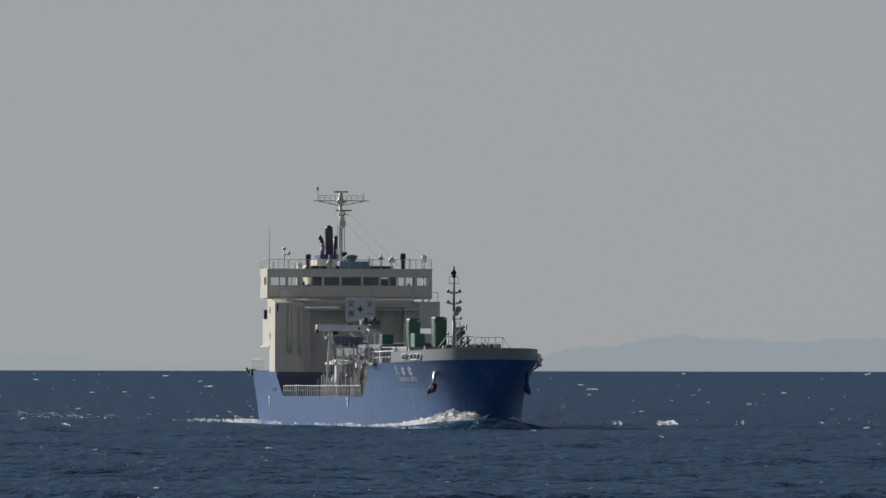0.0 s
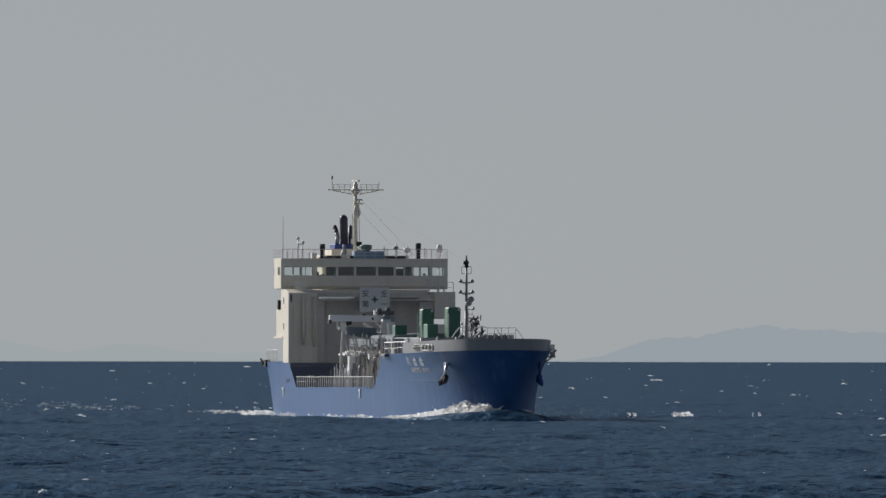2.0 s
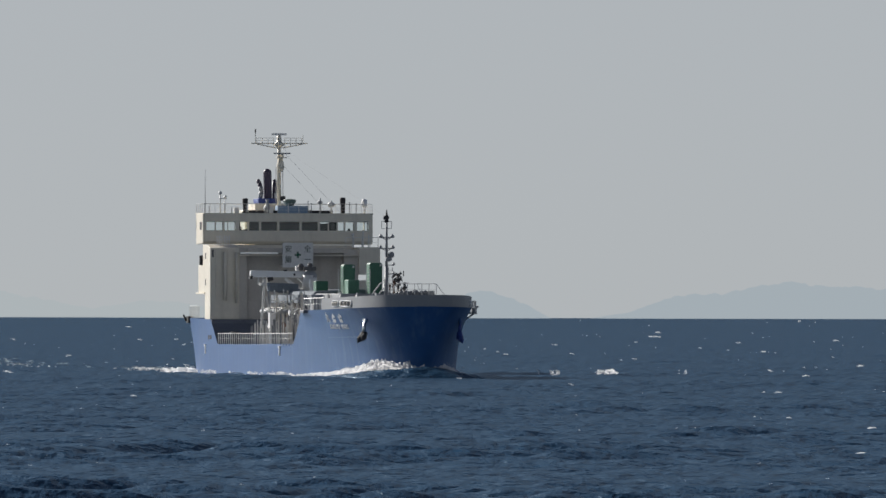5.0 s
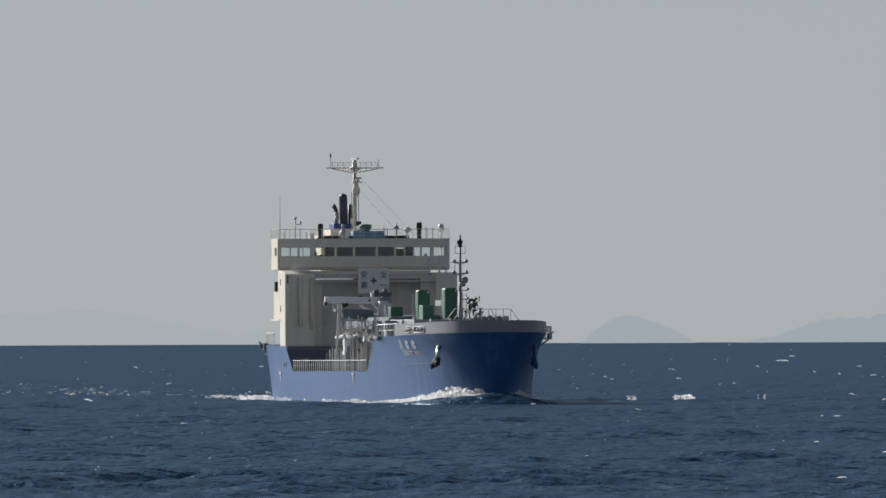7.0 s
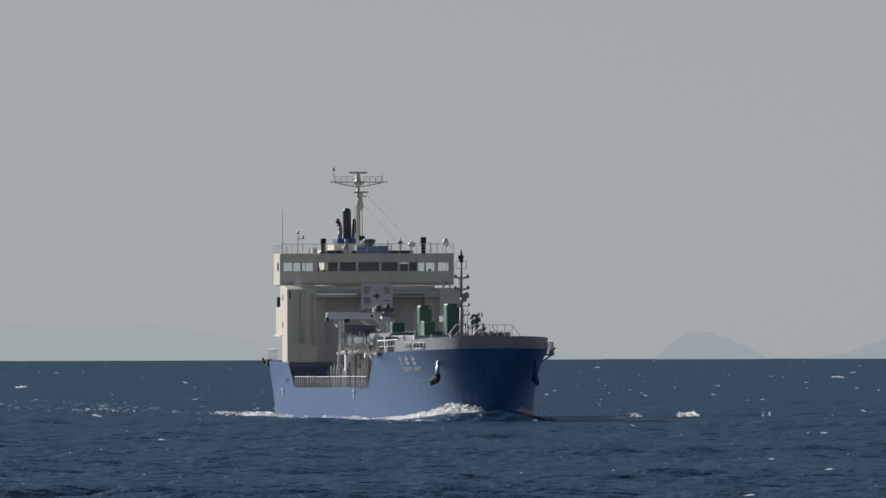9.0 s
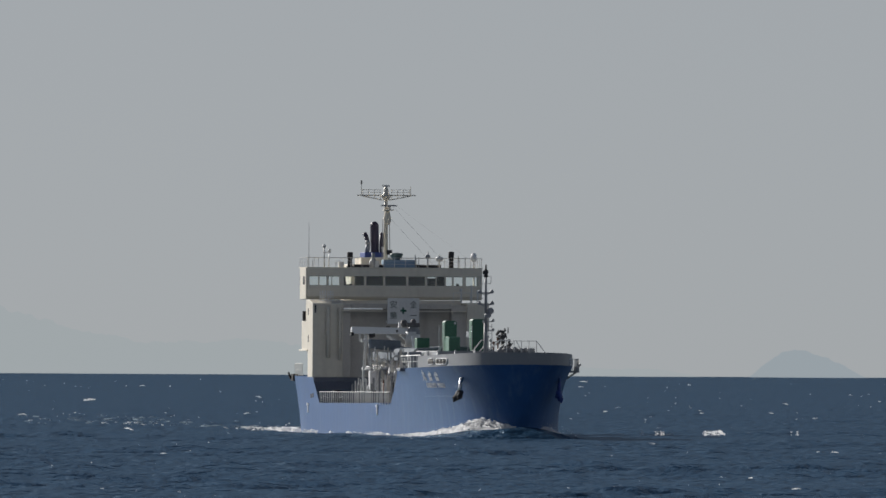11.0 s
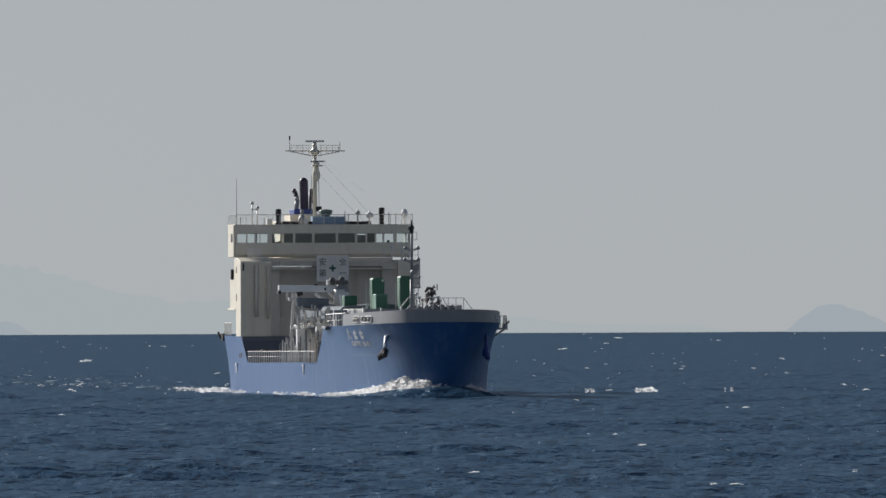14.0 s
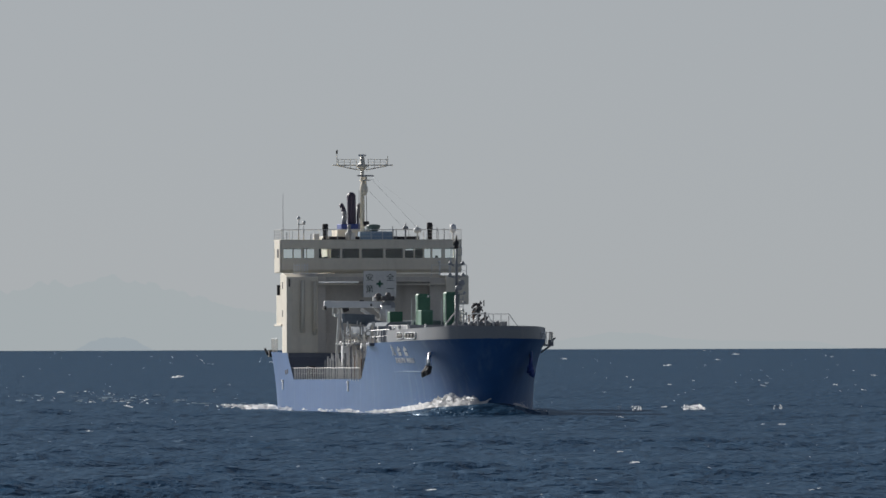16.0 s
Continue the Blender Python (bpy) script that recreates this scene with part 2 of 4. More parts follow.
def share(name, source, parent, at):
    """One more object on the same mesh."""
    ob = new(name, source.data)
    ob.parent = parent
    ob.location = at
    return ob


def lettering(name, text, size, material, parent, m, label=""):
    cu = bpy.data.curves.new(name, "FONT")
    cu.body, cu.size, cu.extrude = text, size, 0.012
    cu.align_x, cu.align_y = "CENTER", "CENTER"
    tmp = new("text", cu)
    me = bpy.data.meshes.new_from_object(tmp.evaluated_get(bpy.context.evaluated_depsgraph_get()))
    bpy.data.objects.remove(tmp)
    me.transform(m)
    me.materials.clear()
    me.materials.append(material)
    ob = new(name, me)
    ob.parent = parent
    return tagged(ob, label) if label else ob


# ---- sea ----
rng = np.random.default_rng(4)
WAVES = []
for lam in np.geomspace(0.9, 13, 70):
    th = WIND + rng.normal(0, 0.55)
    amp = 0.0125 * lam ** 0.8 if lam < 4.5 else 0.0125 * 4.5 ** 0.8 * (4.5 / lam) ** 0.1
    WAVES.append((2 * math.pi / lam, math.cos(th), math.sin(th), amp, rng.uniform(0, 2 * math.pi)))


def sea_height(x, y, step=0.0):
    z = np.zeros_like(x)
    for k, cx, cy, a, ph in WAVES:
        arg = k * (cx * x + cy * y) + ph
        fade = np.clip(2 * math.pi / k / np.maximum(2.2 * step, 1e-6) - 0.6, 0, 1)
        z += a * fade * (np.sin(arg) + 0.28 * np.sin(2 * arg + 1.2))
    group = 0.75 + 0.5 * np.sin(0.045 * x + 1.3 + 0.6 * np.sin(0.031 * y)) * np.sin(0.05 * y + 0.4)
    return z * group


def make_sea():
    cols, ratio, r0, r1 = 640, 1.00255, 322.0, 4900.0
    rows = int(math.log(r1 / r0) / math.log(ratio)) + 1
    axis = radians(9.7)
    r = r0 * (r1 / r0) ** (np.arange(rows) / (rows - 1))
    half = 62 + r * math.tan(radians(4.3))
    s = np.linspace(-1, 1, cols)
    R, S = np.meshgrid(r, s, indexing="ij")
    W = half[:, None] * S
    depth = np.sqrt(np.maximum(R ** 2 - W ** 2, 0))
    x = BASE.x - depth * math.cos(axis) + W * math.sin(axis)
    y = BASE.y + depth * math.sin(axis) + W * math.cos(axis)
    step = np.maximum(R * (ratio - 1), half[:, None] * 2 / cols)
    z = sea_height(x, y, step)
    verts = np.stack([x, y, z], -1).reshape(-1, 3)
    i = np.arange(rows - 1)[:, None] * cols + np.arange(cols - 1)[None, :]
    quads = np.stack([i, i + 1, i + cols + 1, i + cols], -1).reshape(-1, 4)
    # the calm rest of the sheet, all round
    ring = 72
    a = 2 * math.pi * np.arange(ring) / ring
    rest = np.concatenate([[[BASE.x, BASE.y, -1.4]], np.stack([BASE.x + 4890 * np.cos(a), BASE.y + 4890 * np.sin(a), np.full(ring, -1.4)], -1)])
    o = len(verts)
    fan = [(o, o + 1 + k, o + 1 + (k + 1) % ring) for k in range(ring)]
    verts = np.concatenate([verts, rest])
    me = bpy.data.meshes.new("water")
    me.vertices.add(len(verts))
    me.vertices.foreach_set("co", verts.ravel())
    loops = np.concatenate([quads.ravel(), np.array(fan).ravel()])
    me.loops.add(len(loops))
    me.loops.foreach_set("vertex_index", loops)
    starts = np.concatenate([np.arange(len(quads)) * 4, len(quads) * 4 + np.arange(ring) * 3])
    me.polygons.add(len(starts))
    me.polygons.foreach_set("loop_start", starts)
    me.update(calc_edges=True)
    me.materials.append(WATER)
    me.shade_smooth()
    return tagged(new("water", me), "dark blue choppy open sea with small wind waves", "sea", kind="structure")


water = make_sea()


def foam_patch(g, rnd, x, y, size, lift, tall=0.35, along=None, n=None):
    """A ragged little breaking crest: overlapping flat clumps in a bent row."""
    th = (WIND + math.pi / 2 if along is None else along) + rnd.uniform(-0.4, 0.4)
    n = n or rnd.randint(14, 26)
    bend = rnd.uniform(-0.3, 0.3)
    for k in range(n):
        u = (k + 0.5) / n - 0.5
        d = u * size + rnd.uniform(-0.1, 0.1) * size
        e = bend * u * u * size + rnd.uniform(-0.08, 0.08) * size
        px, py = x + math.cos(th) * d - math.sin(th) * e, y + math.sin(th) * d + math.cos(th) * e
        r = size * rnd.uniform(0.03, 0.10) * (1.15 - abs(u) * 1.4)
        g.flake((px, py, lift(px, py) + r * rnd.uniform(0, 0.5)), r * 1.15, th + rnd.uniform(-0.5, 0.5), tall * rnd.uniform(0.6, 1.3), rnd)


WAVE_TABLE = np.array(WAVES).T


def sea_at(x, y):
    k, cx, cy, a, ph = WAVE_TABLE
    arg = k * (cx * x + cy * y) + ph
    group = 0.75 + 0.5 * math.sin(0.045 * x + 1.3 + 0.6 * math.sin(0.031 * y)) * math.sin(0.05 * y + 0.4)
    return float((a * (np.sin(arg) + 0.28 * np.sin(2 * arg + 1.2))).sum()) * group


def make_whitecaps():
    rnd, g = random.Random(11), Geo()
    axis = radians(9.7)
    made = 0
    while made < 900:
        drop = rnd.uniform(4, 330) if made % 3 else rnd.uniform(4, 110)
        r = 6.37 * 22620 / (drop + 29)
        w = rnd.uniform(-1, 1) * (55 + r * math.tan(radians(4.2)))
        best = None
        for _ in range(5):
            rr, ww = r * (1 + rnd.uniform(-0.008, 0.008)), w + rnd.uniform(-4, 4)
            x = BASE.x - rr * math.cos(axis) + ww * math.sin(axis)
            y = BASE.y + rr * math.sin(axis) + ww * math.cos(axis)
            z = sea_at(x, y)
            if best is None or z > best[0]:
                best = (z, x, y)
        size = (rnd.uniform(0.1, 0.24) if rnd.random() < 0.82 else rnd.uniform(0.3, 0.8)) * (r / 700) ** 0.6
        foam_patch(g, rnd, best[1], best[2], size * (0.85 if made % 9 else 1.3), lambda a, c: sea_at(a, c) + 0.02, tall=0.7)
        made += 1
    return tagged(part("whitecap_foam", g, FLAKE, water), "scattered small white breaking crests on the sea", kind="stuff")


make_whitecaps()


# ---- distant islands, haze put into a glowing colour ----
def make_island(name, profile, radius, material, label, seed):
    rnd, g = random.Random(seed), Geo()
    az = [p[0] for p in profile]
    hs = [p[1] for p in profile]
    count = int((az[-1] - az[0]) / 0.015)
    rows = ((-45, 0.0), (-28, 0.45), (-12, 0.82), (0, 1.0), (14, 0.7), (30, 0.0))
    for k in range(count + 1):
        a = az[0] + (az[-1] - az[0]) * k / count
        h = float(np.interp(a, az, hs))
        h *= 1 + 0.10 * noise.noise((a * 7, seed, 0)) + 0.09 * noise.noise((a * 23, seed, 2)) + 0.05 * noise.noise((a * 70, seed, 5))
        for dr, fr in rows:
            rr = radius + dr + rnd.uniform(-2, 2)
            g.v.append((BASE.x - rr * math.cos(radians(a)), BASE.y + rr * math.sin(radians(a)), h * fr * (1 + rnd.uniform(-0.03, 0.03) * (fr < 1)) - 0.6))
    m = len(rows)
    for k in range(count):
        for j in range(m - 1):
            g.f.append((k * m + j, k * m + j + 1, (k + 1) * m + j + 1, (k + 1) * m + j))
    return tagged(part(name, g, material, smooth=True), label, "island", kind="structure")


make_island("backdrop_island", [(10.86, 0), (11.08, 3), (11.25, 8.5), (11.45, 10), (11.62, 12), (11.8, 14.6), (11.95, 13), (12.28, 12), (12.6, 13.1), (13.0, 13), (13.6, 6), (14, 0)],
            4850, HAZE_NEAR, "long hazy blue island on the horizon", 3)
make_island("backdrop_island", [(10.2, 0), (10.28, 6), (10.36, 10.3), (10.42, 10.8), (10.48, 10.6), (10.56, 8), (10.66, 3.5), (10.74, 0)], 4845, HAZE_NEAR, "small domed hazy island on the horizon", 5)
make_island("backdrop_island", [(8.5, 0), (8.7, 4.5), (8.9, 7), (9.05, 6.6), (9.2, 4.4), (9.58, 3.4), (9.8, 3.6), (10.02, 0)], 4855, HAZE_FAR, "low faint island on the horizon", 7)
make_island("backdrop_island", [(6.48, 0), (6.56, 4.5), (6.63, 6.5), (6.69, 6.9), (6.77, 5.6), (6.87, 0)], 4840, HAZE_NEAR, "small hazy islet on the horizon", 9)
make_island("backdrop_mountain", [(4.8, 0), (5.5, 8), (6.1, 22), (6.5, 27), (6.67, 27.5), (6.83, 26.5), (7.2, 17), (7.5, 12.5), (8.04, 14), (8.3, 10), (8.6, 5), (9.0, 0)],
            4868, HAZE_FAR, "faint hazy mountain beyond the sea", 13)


# ---- the ship: x forward, y to port, z up, origin on the waterline below the wheelhouse front ----
ship = tagged(new("tanker_ship"), "blue and cream coastal gas tanker under way at sea", "ship")


def deck_half(X):
    q = min(1.0, max(0.0, (X - 28.6) / 40.9))
    aft = 1 - 0.13 * max(0.0, (-X - 3) / 12) ** 1.6
    return 7.5 * (1 - q ** 1.65) ** 0.334 * aft


def water_half(X):
    q = min(1.0, max(0.0, (X - 34.0) / 35.5))
    aft = 1 - 0.17 * max(0.0, -X / 15) ** 1.5
    return 7.44 * (1 - q ** 1.375) ** 0.537 * aft


def deck_top(X):
    return float(np.interp(X, [-15, 3.4, 7.3, 43.4, 46.7, 57, 70], [4.85, 4.8, 2.6, 2.75, 5.55, 5.72, 5.95]))


def hull_point(X, z, side):
    """A point of the shell at deck station X and height z; side -1 starboard, 1 port."""
    k = min(1.2, max(0.0, z / 5.6)) ** 2.5
    y = water_half(X) + (deck_half(X) - water_half(X)) * k
    x = X
    if X > 40:
        x = 40 + (X - 40) * (27.3 + 2.7 * min(1.3, max(-0.3, z / 5.9))) / 30
    elif X < 0:
        x = X * (12.2 + 2.8 * min(1.0, max(0.0, z / 4.8))) / 15
    return x, side * max(y, 0.0), z


def bulwark_point(X, z, side):
    """A point of the upright bulwark that stands on the flared shell."""
    t = deck_top(X)
    x, y, _ = hull_point(X, t, side)
    lean = 0.03 * max(0.0, z - t)
    return x - lean * 0.4, side * max(0.0, abs(y) - lean * min(1.0, abs(y) / 2)), z


def make_hull():
    xs = sorted(set([-15, -14, -12, -9, -6, -3, 0, 3.4, 4.7, 6, 7.3] + list(range(10, 43, 3)) + [43.4, 44.5, 45.6, 46.7] +
                    [48 + 0.75 * k for k in range(26)] + [67.4, 67.9, 68.3, 68.6, 68.85, 69.05, 69.2, 69.32, 69.41, 69.46, 69.49, 69.5]))
    g = Geo()
    m = 11
    for side in (-1, 1):
        o = len(g.v)
        for X in xs:
            top = deck_top(X)
            zs = [-2.2, -0.6, 0.5, 1.2, 1.9, 2.5] + [2.5 + (top - 2.5) * k / 5 for k in range(1, 6)]
            g.v += [hull_point(X, z, side) for z in zs]
        for i in range(len(xs) - 1):
            for j in range(m - 1):
                a = o + i * m + j
                g.f.append((a, a + 1, a + m + 1, a + m))
    half = len(xs) * m
    for j in range(m - 1):
        g.f.append((j, half + j, half + j + 1, j + 1))
    ob = part("hull", g, HULL_BLUE, ship, "bright blue painted steel hull", smooth=True)
    ob.data.set_sharp_from_angle(angle=radians(60))
    # decks close the shell
    d = Geo()
    for i in range(len(xs) - 1):
        a, c = xs[i], xs[i + 1]
        ta, tc = deck_top(a) - 0.06, deck_top(c) - 0.06
        p = [hull_point(a, ta, -1), hull_point(a, ta, 1), hull_point(c, tc, 1), hull_point(c, tc, -1)]
        d.add(p, [(0, 1, 2, 3)])
    part("main_deck", d, DECK, ship, "dark blue steel deck")
    # rubbing line, scuppers and bow line
    s = Geo()
    pts = [hull_point(X, 3.35 + 0.004 * (X - 56), -1) for X in range(54, 62)]
    s.tube([(x, y - 0.03, z) for x, y, z in pts], 0.012)
    part("rubbing_strake", s, TARP, ship, "thin pale line along the bow")
    for X in (0.6, 38.5):
        x, y, z = hull_point(X, 2.4, -1)
        g = Geo().box(x - 0.35, y - 0.10, z - 0.02, x + 0.35, y + 0.1, z + 0.16).box(x - 0.12, y - 0.06, z - 0.65, x + 0.16, y + 0.1, z - 0.02)
        part("scupper", g, LETTER, ship, "white scupper outlet")
    # Solid black boxes: the shade inside these openings is put into the colour.
    for X, z in ((2.5, 3.15), (3.6, 3.2)):
        x, y, z = hull_point(X, z, -1)
        part("freeing_port", Geo().box(x - 0.3, y - 0.03, z - 0.15, x + 0.3, y + 0.2, z + 0.2), DARK, ship, "small dark hull opening")


def make_bulwark():
    xs = [53.6 + 0.5 * k for k in range(28)] + [67.4, 67.8, 68.2, 68.5, 68.8, 69.0, 69.15, 69.28, 69.38, 69.45, 69.5]
    g = Geo()
    both = [(-1, X) for X in xs] + [(1, X) for X in xs[-2::-1]]
    for side, X in both:
        t = deck_top(X)
        top = t + 0.9 + 0.004 * (X - 53)
        x0, y0, z0 = hull_point(X, t - 0.02, side)
        x1, y1, z1 = bulwark_point(X, top, side)
        o = side * 0.02
        g.v += [(x0 + 0.01, y0 + o, z0), (x1 + 0.01, y1 + o, z1), (x1 - 0.12, y1 - side * min(0.16, abs(y1) * 0.8), z1), (x0 - 0.12, y0 - side * min(0.16, abs(y0) * 0.8), z0)]
    for i in range(len(both) - 1):
        for a, c in ((0, 1), (1, 2), (2, 3), (3, 0)):
            g.f.append((4 * i + a, 4 * i + c, 4 * i + 4 + c, 4 * i + 4 + a))
    g.f += [(0, 1, 2, 3), tuple(range(len(g.v) - 4, len(g.v)))]
    ob = part("bulwark", g, BULWARK, ship, "pale grey bulwark round the bow", smooth=True)
    ob.data.set_sharp_from_angle(angle=radians(60))
    for side in (-1, 1):
        # mooring openings with rollers
        for Xa, Xb in (((57.0, 58.6), (59.1, 61.9)) if side < 0 else ((63.2, 65.6),)):
            rim, hole, roll = Geo(), Geo(), []
            steps = 10
            mid = deck_top(58) + 0.42
            for k in range(steps):
                A = bulwark_point(Xa + (Xb - Xa) * k / steps, mid, side)
                B = bulwark_point(Xa + (Xb - Xa) * (k + 1) / steps, mid, side)
                oy = side * 0.06
                end = 0.09 if k in (0, steps - 1) else 0.0
                for s in (-1, 1):
                    da = 0.09 if k == 0 else 0.0
                    db = 0.09 if k == steps - 1 else 0.0
                    rim.cyl((A[0], A[1] + oy, A[2] + s * (0.23 - da)), (B[0], B[1] + oy, B[2] + s * (0.23 - db)), 0.05)
                if end:
                    P = A if k == 0 else B
                    rim.cyl((P[0], P[1] + oy, P[2] - 0.16), (P[0], P[1] + oy, P[2] + 0.16), 0.05)
                oy = side * 0.04
                # Black slabs, nothing cut through: the dark inside is painted.
                hole.add([(A[0], A[1] + oy, A[2] - 0.2), (B[0], B[1] + oy, B[2] - 0.2), (B[0], B[1] + oy, B[2] + 0.2), (A[0], A[1] + oy, A[2] + 0.2),
                          (A[0], A[1] - oy, A[2] - 0.2), (B[0], B[1] - oy, B[2] - 0.2), (B[0], B[1] - oy, B[2] + 0.2), (A[0], A[1] - oy, A[2] + 0.2)],
                         [(0, 1, 2, 3), (7, 6, 5, 4), (0, 4, 5, 1), (3, 2, 6, 7), (0, 3, 7, 4), (1, 5, 6, 2)])
                if k % 3 == 1:
                    roll.append(Geo().cyl((A[0], A[1] + side * 0.05, A[2] - 0.19), (A[0], A[1] + side * 0.05, A[2] + 0.13), 0.10))
            fl = part("fairlead", rim, LETTER, ship, "roller fairlead with rusty rollers in the bulwark", smooth=True)
            part("opening", hole, DARK, fl)
            for piece in roll:
                part("roller", piece, BROWNISH if side < 0 else FITTING, fl, smooth=True)


def rail(pts, height, rows, post_every=1.5, r=0.03, name="railing", material=None, label="", parent=None):
    """Long rails as one part, each post a part of its own on it."""
    g, places = Geo(), []
    for p, q in zip(pts, pts[1:]):
        p, q = Vector(p), Vector(q)
        for k in range(rows):
            h = Vector((0, 0, height * (k + 1) / rows))
            g.cyl(p + h, q + h, r * 0.9 if k == rows - 1 else r * 0.45, seg=5)
        n_posts = max(1, round((q - p).length / post_every))
        places += [p.lerp(q, k / n_posts) for k in range(n_posts + 1)]
    ob = part(name, g, material or FITTING, parent or ship, label)
    first = None
    for at in places:
        if first is None:
            first = part("post", Geo().cyl((0, 0, 0), (0, 0, height), r, seg=5), material or FITTING, ob, at=at)
        else:
            share("post", first, ob, at)
    return ob


make_hull()
make_bulwark()


def make_house():
    """The accommodation block below the wheelhouse."""
    house = part("deckhouse", Geo().box(-11.0, -5.0, 4.7, 0.6, 5.6, 11.3), WHITE, ship, "cream painted accommodation block", bevel=0.04)
    # side casings that reach forward to the front bulkhead
    part("side_casing", Geo().prism([(0.5, 4.75), (3.4, 4.75), (3.4, 11.0), (1.2, 11.3), (-0.6, 11.3), (-0.6, 9.5), (-3.1, 9.5), (-3.1, 7.1), (0.5, 7.1)], "y", -7.5, -4.9), WHITE, house, "cream casing with long vertical ribs", bevel=0.04)
    part("side_casing", Geo().prism([(-2.6, 8.7), (3.4, 8.7), (3.4, 11.1), (-2.6, 11.1)], "y", 5.7, 7.6), WHITE, house, bevel=0.04)
    part("side_casing", Geo().box(-2.6, 5.6, 4.75, 3.0, 7.3, 8.2), WHITE, house)
    # front bulkhead with its deep recess, both browned to paint in shade
    part("front_bulkhead", Geo().box(0.6, -4.9, 4.75, 3.2, -4.2, 11.0).box(0.6, 4.4, 4.75, 3.2, 5.7, 10.9).box(0.6, -4.2, 10.55, 3.3, 4.4, 11.0).box(0.6, -4.9, 4.75, 2.6, 5.6, 6.4),
         BROWNISH, house, "weathered front bulkhead round a deep recess, overhang shade in its colour", bevel=0.03)
    part("recess_wall", Geo().box(0.55, -4.25, 6.35, 2.1, 4.45, 10.6), BROWNISH, house, "wall inside the front recess, shade painted in as brown")
    part("lower_bulkhead", Geo().box(0.5, -7.44, 2.4, 4.0, 7.44, 4.74), DECK, house, "dark blue base of the block at the tank deck")
    for y in (-7.0, -6.45, -5.95, -5.45, -5.0):
        part("rib", Geo().box(3.4, y - 0.05, 6.6, 3.52, y + 0.05, 10.9), WHITE, house, bevel=0.02)
    part("pipe_trunk", Geo().cyl((3.62, -6.2, 6.4), (3.62, -6.2, 10.7), 0.16, seg=10).cyl((3.6, -5.2, 6.2), (3.6, -5.2, 10.6), 0.12, seg=10), WHITE, house, smooth=True)
    part("ledge", Geo().box(3.2, -5.2, 10.32, 3.75, 5.8, 10.42), WHITE, house, "narrow ledge across the front")
    part("floodlight_bar", Geo().box(3.75, -4.9, 10.5, 3.95, -1.6, 10.62), SHINY, house, "long pale lamp casing under the ledge")
    # starboard side box on its bracket
    box = part("side_shelf", Geo().box(-3.9, -7.6, 6.95, 0.6, -7.0, 7.1), WHITE, house, "cream ledge under the side casing", bevel=0.02)
    part("life_ring_rack", Geo().cyl((-1.6, -7.4, 9.5), (-1.6, -7.4, 10.35), 0.25, seg=10).box(-2.4, -7.45, 9.5, -1.2, -7.1, 10.2), DARK, box, "dark lifebuoy rack")
    for x, z in ((0.9, 10.3), (0.9, 8.0)):
        part("porthole", Geo().box(x - 0.2, -7.515, z - 0.28, x + 0.2, -7.48, z + 0.28), DARK, house)
    # A black slab stands for the shade inside the opening.
    part("door_opening", Geo().box(3.38, -7.33, 10.2, 3.42, -7.2, 10.85), DARK, house)
    # vent gratings on the casing top
    for y in (-6.75, -6.1):
        g = Geo()
        for k in range(5):
            g.box(2.3, y, 11.05 + 0.22 * k, 2.36, y + 0.5, 11.1 + 0.22 * k)
        for k in range(3):
            g.box(2.3, y + 0.23 * k, 11.0, 2.36, y + 0.04 + 0.23 * k, 12.1)
        part("casing_grating", g, LETTER, house, "small white ladder frame on the casing")
    rail([(2.9, 4.6, 11.05), (2.9, 7.5, 11.05)], 0.9, 2, 0.8, name="casing_railing")
    g = Geo().cyl((2.6, 6.2, 11.1), (2.6, 6.2, 12.6), 0.07).cyl((2.6, 5.3, 11.1), (2.6, 5.3, 12.1), 0.05).cyl((2.6, 6.7, 11.1), (2.6, 6.7, 12.2), 0.05).ball((2.6, 5.3, 12.2), 0.14)
    part("casing_posts", g, FITTING, house)
    # poop deck edge
    rail([(-14.6, -6.4, 4.85), (-3.2, -7.4, 4.85)], 1.05, 2, 1.6, r=0.024, name="poop_railing", label="white poop deck railing")
    g = Geo().box(-14.6, -6.75, 4.4, -13.4, -6.3, 5.0).cyl((-14.3, -6.8, 4.6), (-14.7, -6.95, 5.1), 0.09)
    part("mooring_chock", g, DARK, ship, "dark mooring gear at the stern corner")
    return house


house = make_house()


